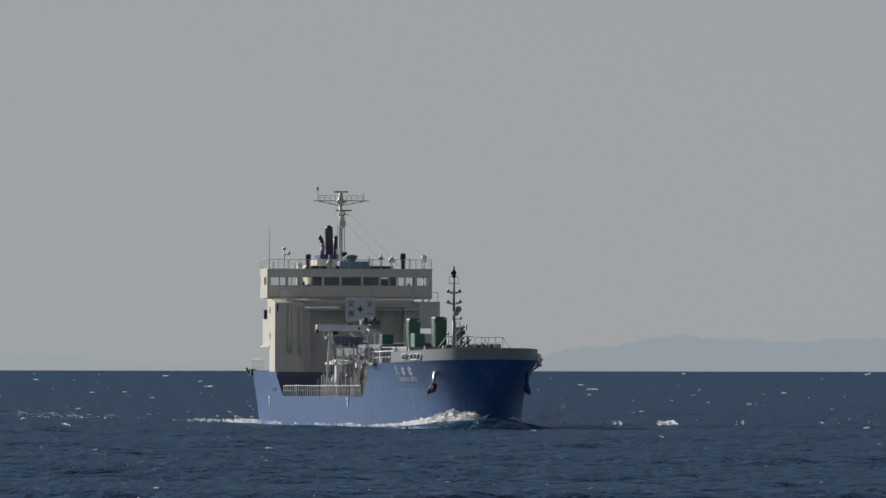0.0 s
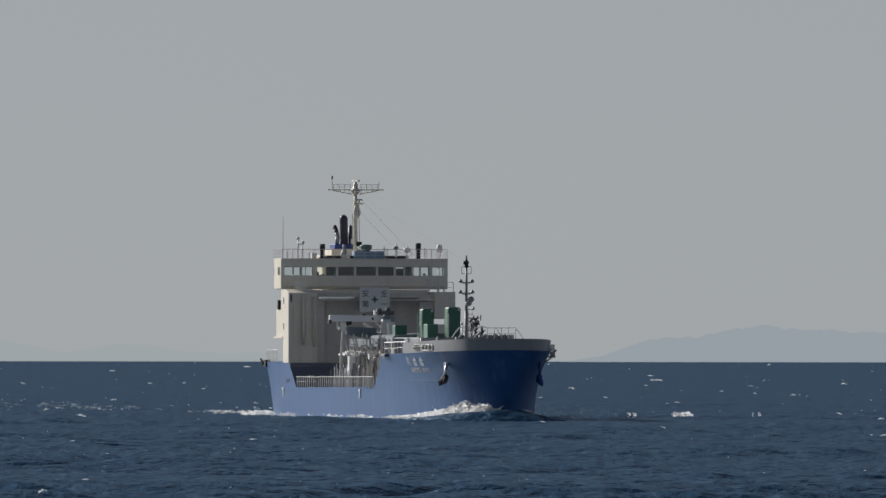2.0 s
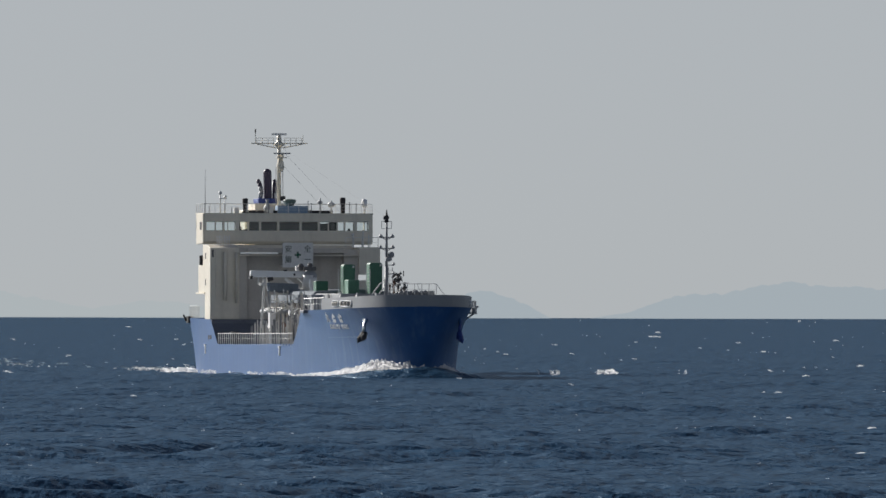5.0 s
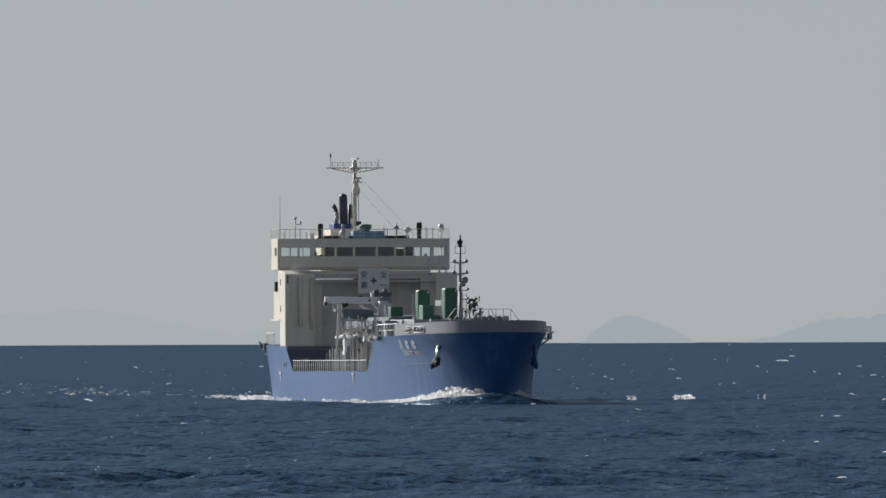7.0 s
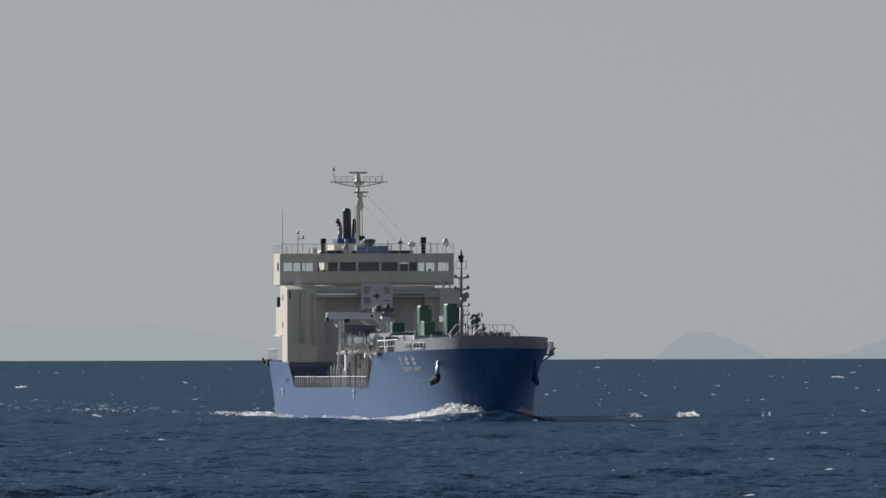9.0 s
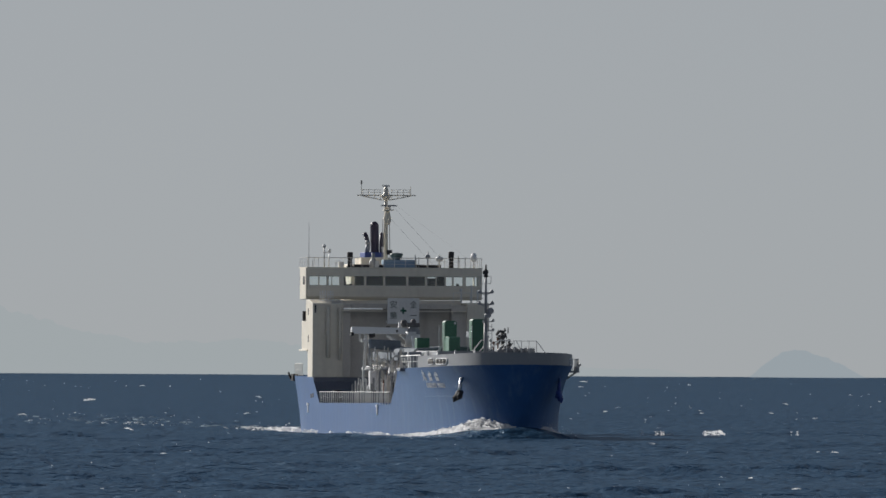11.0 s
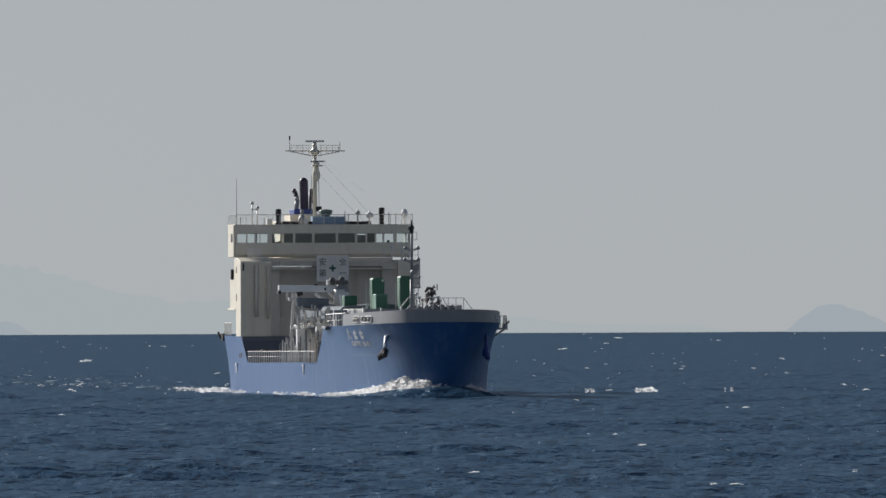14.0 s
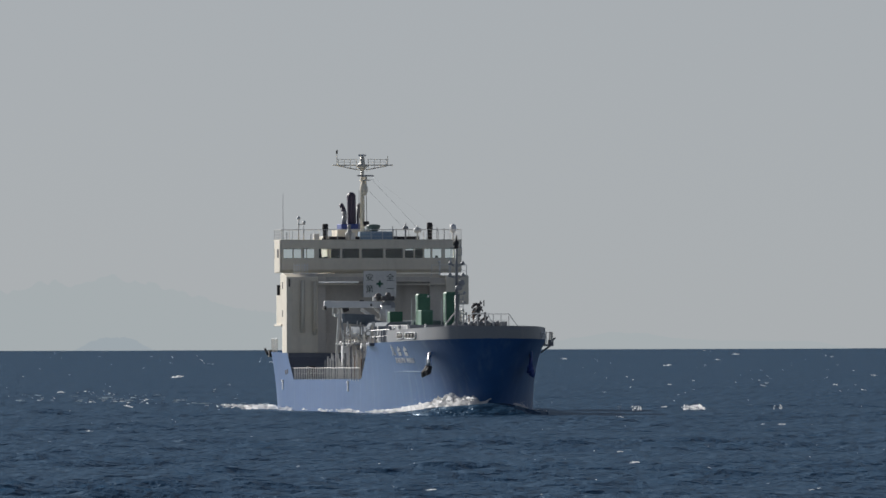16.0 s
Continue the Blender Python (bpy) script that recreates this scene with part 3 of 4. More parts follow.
def make_wheelhouse():
    wh = part("wheelhouse", Geo().box(-4.6, -7.46, 13.33, 0, 7.52, 14.0), WHITE, ship, "cream wheelhouse top band under the roof", bevel=0.03)
    part("lower_band", Geo().prism([(-4.6, 12.55), (0, 12.55), (0, 11.6), (-0.25, 11.35), (-4.6, 11.35)], "y", -7.46, 7.52), WHITE, wh, "cream band below the windows", bevel=0.03)
    # window posts and panes across the front
    edges = [(-7.29, -6.54), (-6.44, -5.83), (-5.68, -5.40), (-5.35, -4.74), (-4.36, -3.62), (-3.5, -2.6), (-2.42, -0.99), (-0.8, 1.0),
             (1.19, 2.62), (2.81, 3.52), (3.62, 4.3), (4.42, 4.94), (5.09, 5.85), (6.13, 7.18)]
    posts = [-7.46] + [v for e in edges for v in e] + [7.52]
    for a, c in zip(posts[::2], posts[1::2]):
        part("window_post", Geo().box(-0.16, a, 12.55, -0.003, c, 13.33), WHITE, wh)
    for a, c in edges:
        pane = part("window_pane", Geo().box(-0.10, a, 12.55, -0.08, c, 13.33), GLASS, wh)
        pane.visible_shadow = False
    # aft windows, through which the sky shows near both ends
    for y0, y1 in ((-7.46, -7.35), (-5.15, -5.0), (-4.05, -3.55), (-2.75, 3.45), (4.3, 5.05), (6.55, 6.7)):
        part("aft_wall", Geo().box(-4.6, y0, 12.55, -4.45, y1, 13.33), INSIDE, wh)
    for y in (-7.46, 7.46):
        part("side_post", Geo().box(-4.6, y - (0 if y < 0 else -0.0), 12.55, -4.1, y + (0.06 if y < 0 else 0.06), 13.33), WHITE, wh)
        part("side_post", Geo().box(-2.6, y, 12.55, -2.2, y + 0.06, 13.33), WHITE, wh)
    # Dark plates added over the cream bands, painting the room's shade.
    part("dark_sill_plate", Geo().box(-4.44, -7.38, 12.552, -0.18, 7.44, 12.565), INSIDE, wh)
    part("dark_top_plate", Geo().box(-4.44, -7.38, 13.315, -0.18, 7.44, 13.327), INSIDE, wh)
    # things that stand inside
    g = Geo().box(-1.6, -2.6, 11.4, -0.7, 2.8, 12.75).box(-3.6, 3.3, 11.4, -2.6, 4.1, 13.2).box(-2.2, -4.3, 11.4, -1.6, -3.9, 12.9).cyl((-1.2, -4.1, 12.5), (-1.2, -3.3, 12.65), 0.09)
    part("console", g, INSIDE, wh, "consoles behind the windows, dimness put into their dark colour")
    part("bridge_chair", Geo().box(-1.6, 3.5, 12.3, -1.2, 3.8, 12.8), DARK, wh)
    part("bridge_chair", Geo().box(-1.3, 5.5, 12.4, -1.1, 5.7, 12.75), DARK, wh)
    # bridge wing end, bright in the sun
    part("wing_panel", Geo().box(-3.2, -7.62, 11.4, 0.0, -7.47, 14.02), WHITE, wh, "sunlit end wall of the bridge wing")
    part("wing_window", Geo().box(-1.6, -7.635, 12.6, -0.5, -7.61, 13.3), DARK, wh)
    # roof
    roof = part("roof", Geo().box(-4.9, -7.5, 14.0, 0.03, 7.56, 14.08), WHITE, wh)
    rail([(-0.2, -7.45, 14.08), (-0.2, 7.5, 14.08)], 0.82, 3, 0.95, r=0.022, name="roof_railing")
    rail([(-4.6, -7.45, 14.08), (-4.6, 7.5, 14.08)], 0.82, 2, 1.2, r=0.02, name="roof_railing")
    rail([(-0.2, -7.45, 14.08), (-4.6, -7.45, 14.08)], 0.82, 3, 1.0, r=0.022, name="roof_railing")
    rail([(-0.2, 7.5, 14.08), (-4.6, 7.5, 14.08)], 0.82, 3, 1.0, r=0.022, name="roof_railing")
    return wh


wheelhouse = make_wheelhouse()


def make_roof_gear():
    part("whip_aerial", Geo().cyl((-2.5, -7.0, 14.1), (-2.5, -7.0, 17.9), 0.035, 0.012), GREY, ship)
    g = Geo().cyl((-1, -5.9, 14.1), (-1, -5.9, 15.75), 0.06).box(-1.1, -6.0, 15.3, -0.9, -5.35, 15.38).ball((-1, -5.9, 15.85), 0.17).ball((-1, -5.45, 15.5), 0.15).cyl((-1, -5.5, 14.1), (-1, -5.5, 15.2), 0.04)
    part("signal_lamp_post", g, FITTING, ship, smooth=True)
    for y, h in ((-3.75, 1.3), (4.95, 1.4)):
        y = {-3.75: -3.72, 4.95: 4.98}[y]
        part("ventilator", Geo().lathe((-0.8, y, 14.08), [(0.2, 0), (0.2, h * 0.55), (0.24, h * 0.6), (0.25, h * 0.95), (0.18, h)]), DARK, ship, "dark mushroom ventilator on the roof", smooth=True)
    part("dark_ventilator", Geo().lathe((-0.9, -3.7 + 0.0, 14.08), [(0.3, 0), (0.3, 0.1), (0.1, 0.12)]), DARK, ship)
    g = Geo().lathe((-1.2, -0.62 - 1.35 + 0.3, 14.08), [(0.32, 0), (0.34, 0.55), (0.22, 0.62), (0.12, 0.95), (0.16, 1.2), (0.05, 1.25)])
    part("binnacle", g, GREY, ship, smooth=True)
    # searchlights and horns towards the port end
    for y, z, r in ((3.0, 0.95, 0.2), (4.0, 0.75, 0.28)):
        g = Geo().cyl((-1, y, 14.08), (-1, y, 14.08 + z + 0.4), 0.06).ball((-1, y, 14.08 + z), r, 1, 1.3, 0.9)
        part("searchlight", g, GREY if y < 3.5 else FITTING, ship, smooth=True)
    g = Geo().cyl((-1, 6.95, 14.08), (-1, 6.95, 14.75), 0.08).lathe((-1, 6.95, 14.55), [(0.05, 0), (0.22, 0.12), (0.27, 0.4), (0.22, 0.7), (0.06, 0.82)])
    part("satellite_dome", g, LETTER, ship, "white satellite dome on a post", smooth=True)
    for y, h in ((2.2, 0.9), (5.6, 1.0), (6.2, 0.9), (1.9, 1.1), (-6.9, 0.6), (-4.9, 0.5)):
        part("post", Geo().cyl((-0.9, y, 14.08), (-0.9, y, 14.08 + h), 0.035), GREY, ship)
    # lockers at the mast foot
    part("roof_locker", Geo().box(-2.6, -0.75, 14.08, -1.2, 1.95, 14.75), TARP, ship, "pale blue locker on the roof", bevel=0.03)
    part("skylight_base", Geo().box(-2.2, -3.3, 14.08, -1.4, 4.2, 14.33), DARK, ship, "long dark duct on the roof")
    part("radome", Geo().lathe((-2.0, 0.45, 14.75), [(0.3, 0), (0.5, 0.25), (0.58, 0.45), (0.5, 0.55), (0.1, 0.6)]), mat("grey_green_dome", (0.12, 0.17, 0.15), 0.5), ship, "grey green dome", smooth=True)
    part("white_box", Geo().box(-1.4, -1.6, 14.1, -0.9, -1.2, 14.65), FITTING, ship, bevel=0.03)
    part("white_box", Geo().box(-1.4, -4.65, 14.1, -1.0, -4.2, 14.55), FITTING, ship, bevel=0.03)
    # funnel casing and pipes
    fc = part("funnel_casing", Geo().box(-11, -3.0, 11.2, -5.2, 3.0, 14.4).box(-9.6, -2.0, 14.3, -6.0, 1.3, 14.98), WHITE, ship, "white funnel casing behind the wheelhouse", bevel=0.05)
    part("blue_band", Geo().box(-9.0, -1.65, 14.98, -6.2, 0.3, 15.42), STACK_BLUE, fc, "deep blue band round the funnel top", bevel=0.05)
    g = Geo()
    path = [(-7.4, -0.6, 15.4), (-7.4, -0.65, 17.7)]
    for p, q in zip(path, path[1:]):
        g.cyl(p, q, 0.37, seg=14)
    g.ball((-7.4, -0.65, 17.7), 0.37, seg=14, rings=8)
    part("exhaust_pipe", g, FUNNEL, fc, "tall sooty exhaust pipe")
    g = Geo().tube([(-7.2, -1.30, 15.4), (-7.2, -1.22, 16.1), (-7.3, -1.28, 16.45)], 0.19, seg=10)
    part("exhaust_pipe", g, GREY, fc, "thin bright exhaust pipe", smooth=True)
    g = Geo().tube([(-7.3, -1.27, 16.4), (-7.35, -1.36, 16.75), (-7.5, -1.50, 17.05)], 0.19, seg=10)
    part("exhaust_pipe", g, FUNNEL, fc, "small sooty exhaust pipe", smooth=True)
    g = Geo().tube([(-7.6, 0.02, 15.4), (-7.6, 0.02, 16.95)], 0.2, seg=10).ball((-7.6, 0.02, 16.95), 0.2, seg=10)
    part("exhaust_pipe", g, FUNNEL, fc, "small sooty exhaust pipe", smooth=True)
    part("bright_pipe", Geo().cyl((-7.0, 0.0, 15.35), (-7.0, 0.0, 15.9), 0.1), SHINY, fc)


make_roof_gear()


def make_radar_mast():
    y, x = -0.25, -3.5
    mast = part("radar_mast", Geo().cyl((x, y, 14.05), (x, y, 18.0), 0.20, 0.17, seg=12).cyl((x, y, 18.0), (x, y, 20.2), 0.17, 0.14, seg=12), WHITE, ship, "tall cream radar mast on the wheelhouse", smooth=True)
    part("mast_ladder", Geo().cyl((x + 0.1, y + 0.36, 14.1), (x + 0.1, y + 0.30, 18.2), 0.03).cyl((x - 0.1, y - 0.3, 14.1), (x - 0.1, y - 0.26, 18.2), 0.025), GREY, mast)
    part("mast_housing", Geo().lathe((x + 0.15, y + 0.1, 17.75), [(0.15, 0), (0.30, 0.2), (0.33, 0.6), (0.24, 0.9), (0.2, 1.2), (0.1, 1.35)]), WHITE, mast, "swollen housing below the crosstree", smooth=True)
    part("crosstree_hub", Geo().lathe((x, y, 19.75), [(0.12, 0), (0.42, 0.35), (0.5, 0.5), (0.22, 0.62), (0.2, 0.95), (0.14, 1.2)]), WHITE, mast, smooth=True)
    for s, L in ((-1, 2.5), (1, 2.55)):
        g = Geo().cyl((x, y + s * 0.3, 19.85), (x, y + s * (L - 0.45), 20.2), 0.045).cyl((x, y, 20.25), (x, y + s * L, 20.25), 0.05)
        for k in range(1, 5):
            g.cyl((x, y + s * k * 0.5, 20.2), (x, y + s * k * 0.5, 20.72), 0.022)
            g.cyl((x, y + s * k * 0.5, 19.85 + 0.09 * k), (x, y + s * k * 0.5, 20.25), 0.025)
        g.cyl((x, y + s * 0.4, 20.72), (x, y + s * 2.15, 20.72), 0.02).cyl((x, y + s * 0.4, 20.5), (x, y + s * 2.15, 20.5), 0.016)
        g.cyl((x, y + s * 2.12, 20.25), (x, y + s * 2.12, 21.0 if s > 0 else 21.3), 0.03)
        part("crosstree_arm", g, WHITE, mast, "light lattice arm with a handrail")
    part("aerial_tip", Geo().cyl((x, y - 2.12, 21.2), (x, y - 2.12, 21.5), 0.07), DARK, mast)
    part("second_radar_bracket", Geo().box(x + 0.1, y - 0.3, 18.95, x + 0.7, y + 0.6, 19.05).cyl((x + 0.45, y + 0.2, 19.0), (x + 0.45, y + 0.2, 19.3), 0.14), WHITE, mast)
    part("lamp_cluster", Geo().box(x + 0.2, y + 0.05, 15.2, x + 0.45, y + 0.5, 15.6), DARK, mast)
    top = part("radar_scanner", Geo().box(-0.1, -0.78, -0.07, 0.1, 0.78, 0.09).cyl((0, 0, -0.25), (0, 0, 0), 0.12), FITTING, ship, "long rotating radar scanner bar")
    low = part("radar_scanner", Geo().box(-0.08, -0.75, -0.05, 0.08, 0.75, 0.07).cyl((0, 0, -0.15), (0, 0, 0), 0.08), GREY, ship, "lower rotating radar scanner bar")
    # stays
    g = Geo()
    for p, q in (((x, y, 20.0), (53.5, -0.66, 13.4)), ((x, y + 0.5, 19.4), (0.5, 4.6, 14.1)), ((x, y + 0.3, 18.4), (-0.4, 3.6, 14.1))):
        g.cyl(p, q, 0.008, seg=4)
    part("stay_wire", g, GREY, ship)
    return top, low


SCANNER_TOP, SCANNER_LOW = make_radar_mast()


def make_foremast():
    x, y = 53.5, -0.66
    mast = part("foremast", Geo().cyl((x, y, 5.4), (x, y, 9.3), 0.17, 0.14, seg=12).cyl((x, y, 9.3), (x, y, 13.6), 0.12, 0.08, seg=12), BULWARK, ship, "slim grey white foremast with navigation lamps", smooth=True)
    part("masthead_lamp", Geo().lathe((x, y, 12.95), [(0.1, 0), (0.2, 0.08), (0.14, 0.25), (0.21, 0.36), (0.2, 0.55), (0.1, 0.62), (0.04, 1.05)]).cyl((x, y - 0.16, 13.2), (x, y - 0.16, 13.5), 0.11), DARK, mast, "dark masthead lamp", smooth=True)
    part("top_frame", Geo().tube([(x, y - 0.42, 12.45), (x, y - 0.42, 13.05), (x, y + 0.42, 13.05), (x, y + 0.42, 12.45), (x, y - 0.42, 12.45)], 0.022), GREY, mast)
    for z, w in ((11.7, 0.52), (10.78, 0.55)):
        g = Geo().cyl((x, y - w, z), (x, y + w, z), 0.05)
        for s in (-1, 1):
            g.lathe((x, y + s * w * 0.95, z - 0.05), [(0.05, 0), (0.17, 0.06), (0.17, 0.2), (0.1, 0.24), (0.08, 0.32)], seg=10).cyl((x, y, z - 0.2), (x, y + s * w * 0.8, z), 0.03)
        part("lamp_arm", g, GREY, mast, smooth=True)
    part("loudhailer", Geo().ball((x + 0.1, y + 0.38, 10.25), 0.28, seg=12, rings=6).ball((x + 0.1, y + 0.16, 9.9), 0.3, 1, 1, 0.75, seg=10, rings=6).box(x - 0.1, y - 0.1, 9.7, x + 0.3, y + 0.2, 9.85), GREY, mast, "round grey horn on the foremast", smooth=True)
    for z in (8.6, 9.35):
        part("small_arm", Geo().box(x, y + 0.1, z, x + 0.08, y + 0.66, z + 0.07).ball((x + 0.05, y + 0.6, z + 0.14), 0.13), GREY, mast)
    for s in (-0.16, 0.16):
        part("ladder_stile", Geo().cyl((x - 0.1, y + 0.42 + s, 5.6), (x - 0.1, y + 0.36 + s, 9.2), 0.025), GREY, mast)
    for k in range(12):
        part("rung", Geo().cyl((x - 0.1, y + 0.22, 5.9 + 0.28 * k), (x - 0.1, y + 0.56, 5.9 + 0.28 * k), 0.016, seg=5), GREY, mast)


make_foremast()


def make_sign():
    board = part("safety_sign", Geo().box(4.9, -1.34, 9.3, 5.0, 1.36, 11.48).box(3.0, -1.2, 9.4, 4.9, -1.1, 9.5).box(3.0, 1.1, 9.4, 4.9, 1.2, 9.5), FITTING, ship, "white safety board on the house front")
    for ch, yy, zz in (("安", -0.84, 10.88), ("全", 0.86, 10.88), ("第", -0.84, 9.95), ("一", 0.86, 9.95)):
        lettering("sign_character", ch, 0.66, SIGN_INK, board, Matrix(((0, 0, 1, 5.01), (1, 0, 0, yy), (0, 1, 0, zz), (0, 0, 0, 1))))
    part("sign_cross", Geo().box(4.98, -0.28, 10.32, 5.012, 0.28, 10.48).box(4.98, -0.08, 10.12, 5.014, 0.08, 10.68), mat("sign_green_paint", (0.02, 0.10, 0.06), 0.6), board, "green cross")


make_sign()


def make_name():
    """Bow name: three characters over a line of Latin letters."""
    def on_shell(X, z):
        a, c, d = Vector(hull_point(X - 0.4, z, -1)), Vector(hull_point(X + 0.4, z, -1)), Vector(hull_point(X, z + 0.3, -1))
        p = Vector(hull_point(X, z, -1))
        ex = (c - a).normalized()
        up = (d - p).normalized()
        nz = ex.cross(up).normalized()
        up = nz.cross(ex)
        m = Matrix((ex, up, nz)).transposed().to_4x4()
        m.translation = p + nz * 0.03
        return m
    name = part("bow_name", Geo().box(55.9, -4.9, 4.0, 56.0, -4.8, 4.05), LETTER, ship, "white ship name painted on the bow")
    lettering("name_character", "丸", 1.0, LETTER, name, on_shell(54.8, 4.95))
    for X in (56.55, 58.25):
        for k, (dx, dz, w, h) in enumerate(((-0.28, -0.02, 0.2, 0.62), (0.12, 0.2, 0.42, 0.22), (0.16, -0.16, 0.32, 0.3), (-0.05, 0.36, 0.2, 0.12))):
            m = on_shell(X + dx, 4.9 + dz)
            g = Geo().box(-w / 2, -h / 2, -0.02, w / 2, h / 2, 0.02)
            ob = part("name_stroke", g, LETTER, name)
            ob.matrix_basis = m
    word = "KAKUYU MARU"
    for k, ch in enumerate(word):
        if ch != " ":
            lettering("name_letter", ch, 0.6, LETTER, name, on_shell(55.25 + 0.42 * k, 4.22) @ Matrix.Diagonal((1.0, 1, 1, 1)))


make_name()


def make_anchor(side, X, out_y, name, label, ink, shine):
    """Stockless anchor: shank drawn up into the hawse, crown and two flukes below."""
    hawse, drop = Vector(hull_point(X, 4.85, side)), Vector((0.3, side * out_y, -1.25))
    out = Vector((0.28, side * 0.75, -0.35)).normalized()
    top, low = hawse, hawse + drop
    along = (low - top).normalized()
    across = along.cross(out).normalized()
    a = part(name, Geo().cyl(low - across * 0.42, low + across * 0.42, 0.2, seg=10).cyl(low - along * 0.2, low + along * 0.36, 0.24, 0.28, seg=10), ink, ship, label, smooth=True)
    for s in (-1, 1):
        root = low + across * s * 0.34
        tip = root + along * 0.52 + out * 0.25 + across * s * 0.12
        part("fluke", Geo().cyl(root, root.lerp(tip, 0.55), 0.17, 0.26, seg=8).cyl(root.lerp(tip, 0.55), tip, 0.26, 0.04, seg=8), ink, a)
    part("anchor_shank", Geo().cyl(top, low, 0.12, 0.16, seg=24), shine, a, "bright shank flashing in the sun" if side < 0 else "", smooth=True)
    ring = Geo()
    for k in range(16):
        p, q = [hawse + out * 0.02 + (across * math.cos(v) + along * math.sin(v) * 1.15) * 0.36 for v in (2 * math.pi * k / 16, 2 * math.pi * (k + 1) / 16)]
        ring.cyl(p, q, 0.07, seg=6)
    part("hawse_bolster", ring, HULL_BLUE, a, smooth=True)


make_anchor(-1, 63.7, 0.22, "anchor", "black stockless anchor with a bright shank", DARK, SHINY)
# Port anchor and shank all deep blue: the bow's shade is in the colour.
make_anchor(1, 66.2, -0.1, "port_anchor", "port anchor, its shade put into a dark blue colour", STACK_BLUE, STACK_BLUE)


def make_crane():
    cr = part("deck_crane", Geo().lathe((19, -1.15, 4.6), [(0.5, 0), (0.42, 1.6), (0.34, 3.4), (0.45, 3.5), (0.45, 3.8)]), FITTING, ship, "white hydraulic deck crane, boom stowed athwartships", smooth=True)
    # Whiter than the crane: the light along the boom is put into its paint.
    part("boom", Geo().prism([(-6.35, 8.42), (-6.35, 8.96), (-6.1, 9.0), (-1.2, 8.92), (-0.75, 8.7), (-0.9, 8.35), (-2.6, 8.40)], "x", 17.6, 18.2), LETTER, cr, bevel=0.04)
    part("boom_head", Geo().box(17.5, -6.42, 8.25, 18.3, -6.2, 8.55), DARK, cr)
    part("boom_saddle", Geo().cyl((17.9, -4.85, 8.3), (17.9, -4.4, 8.45), 0.3), DARK, cr)
    part("boom_lamp", Geo().box(17.58, -3.4, 8.9, 17.9, -3.1, 9.05), DARK, cr)
    part("boom_joint", Geo().box(17.55, -2.6, 8.55, 18.25, -2.45, 8.75), DARK, cr)
    part("strut", Geo().cyl((17.9, -3.3, 8.3), (18.6, -1.5, 7.0), 0.14).cyl((17.9, -2.2, 8.35), (18.6, -1.4, 7.6), 0.1).box(17.7, -2.6, 7.3, 18.4, -1.3, 7.55), FITTING, cr)
    part("winch_drum", Geo().cyl((18.6, -1.15, 8.55), (17.4, -1.15, 8.55), 0.52, seg=16), GREY, cr, smooth=True)
    part("winch_flange", Geo().cyl((17.38, -1.15, 8.55), (17.30, -1.15, 8.55), 0.58, seg=18).cyl((17.28, -1.15, 8.55), (17.2, -1.15, 8.55), 0.2, seg=10), RUST, cr)
    part("motor", Geo().box(18.0, -1.75, 9.0, 18.7, -0.7, 9.35).ball((17.9, -1.9, 9.3), 0.33).ball((17.9, -1.1, 9.45), 0.25), SOOT, cr, smooth=False)
    part("lamp", Geo().ball((17.7, -2.05, 9.25), 0.15, seg=10, rings=6), LETTER, cr, smooth=True)
    part("boom_rest", Geo().cyl((18, -5.45, 2.7), (18, -5.1, 8.3), 0.11, seg=10).cyl((18.4, -4.2, 2.7), (18.1, -5.0, 6.8), 0.07).box(17.7, -5.5, 7.7, 18.3, -4.8, 7.95).cyl((17.8, -4.85, 7.4), (17.8, -4.85, 8.4), 0.07), FITTING, ship, "slanting white rest for the crane boom")
    part("jib", Geo().prism([(-5.05, 7.2), (-5.05, 7.95), (-2.5, 7.85), (-2.5, 7.1)], "x", 19.0, 20.2), SLATE, cr, "blue grey folded jib under the boom", bevel=0.05)
    part("jib_ram", Geo().cyl((20.0, -3.3, 7.15), (20.4, -0.9, 6.85), 0.36, seg=14).cyl((20.0, -3.3, 7.15), (19.9, -4.6, 7.3), 0.16, seg=10), SLATE, cr, smooth=True)
    part("slew_housing", Geo().cyl((18.9, -1.45, 7.3), (18.9, -1.45, 8.6), 0.52, 0.44, seg=14), FITTING, cr, smooth=True)
    part("lamp_box", Geo().box(17.3, -2.3, 8.98, 17.7, -2.0, 9.4), LETTER, cr, bevel=0.02)
    for y in (-5.62, -5.22):
        part("saddle_post", Geo().cyl((17.9, y, 7.75), (17.9, y, 8.5), 0.07), FITTING, cr)
    part("tall_strut", Geo().cyl((22, -1.5, 5.0), (22, -1.83, 8.25), 0.09), LETTER, ship, "thin white slanting pole")


make_crane()


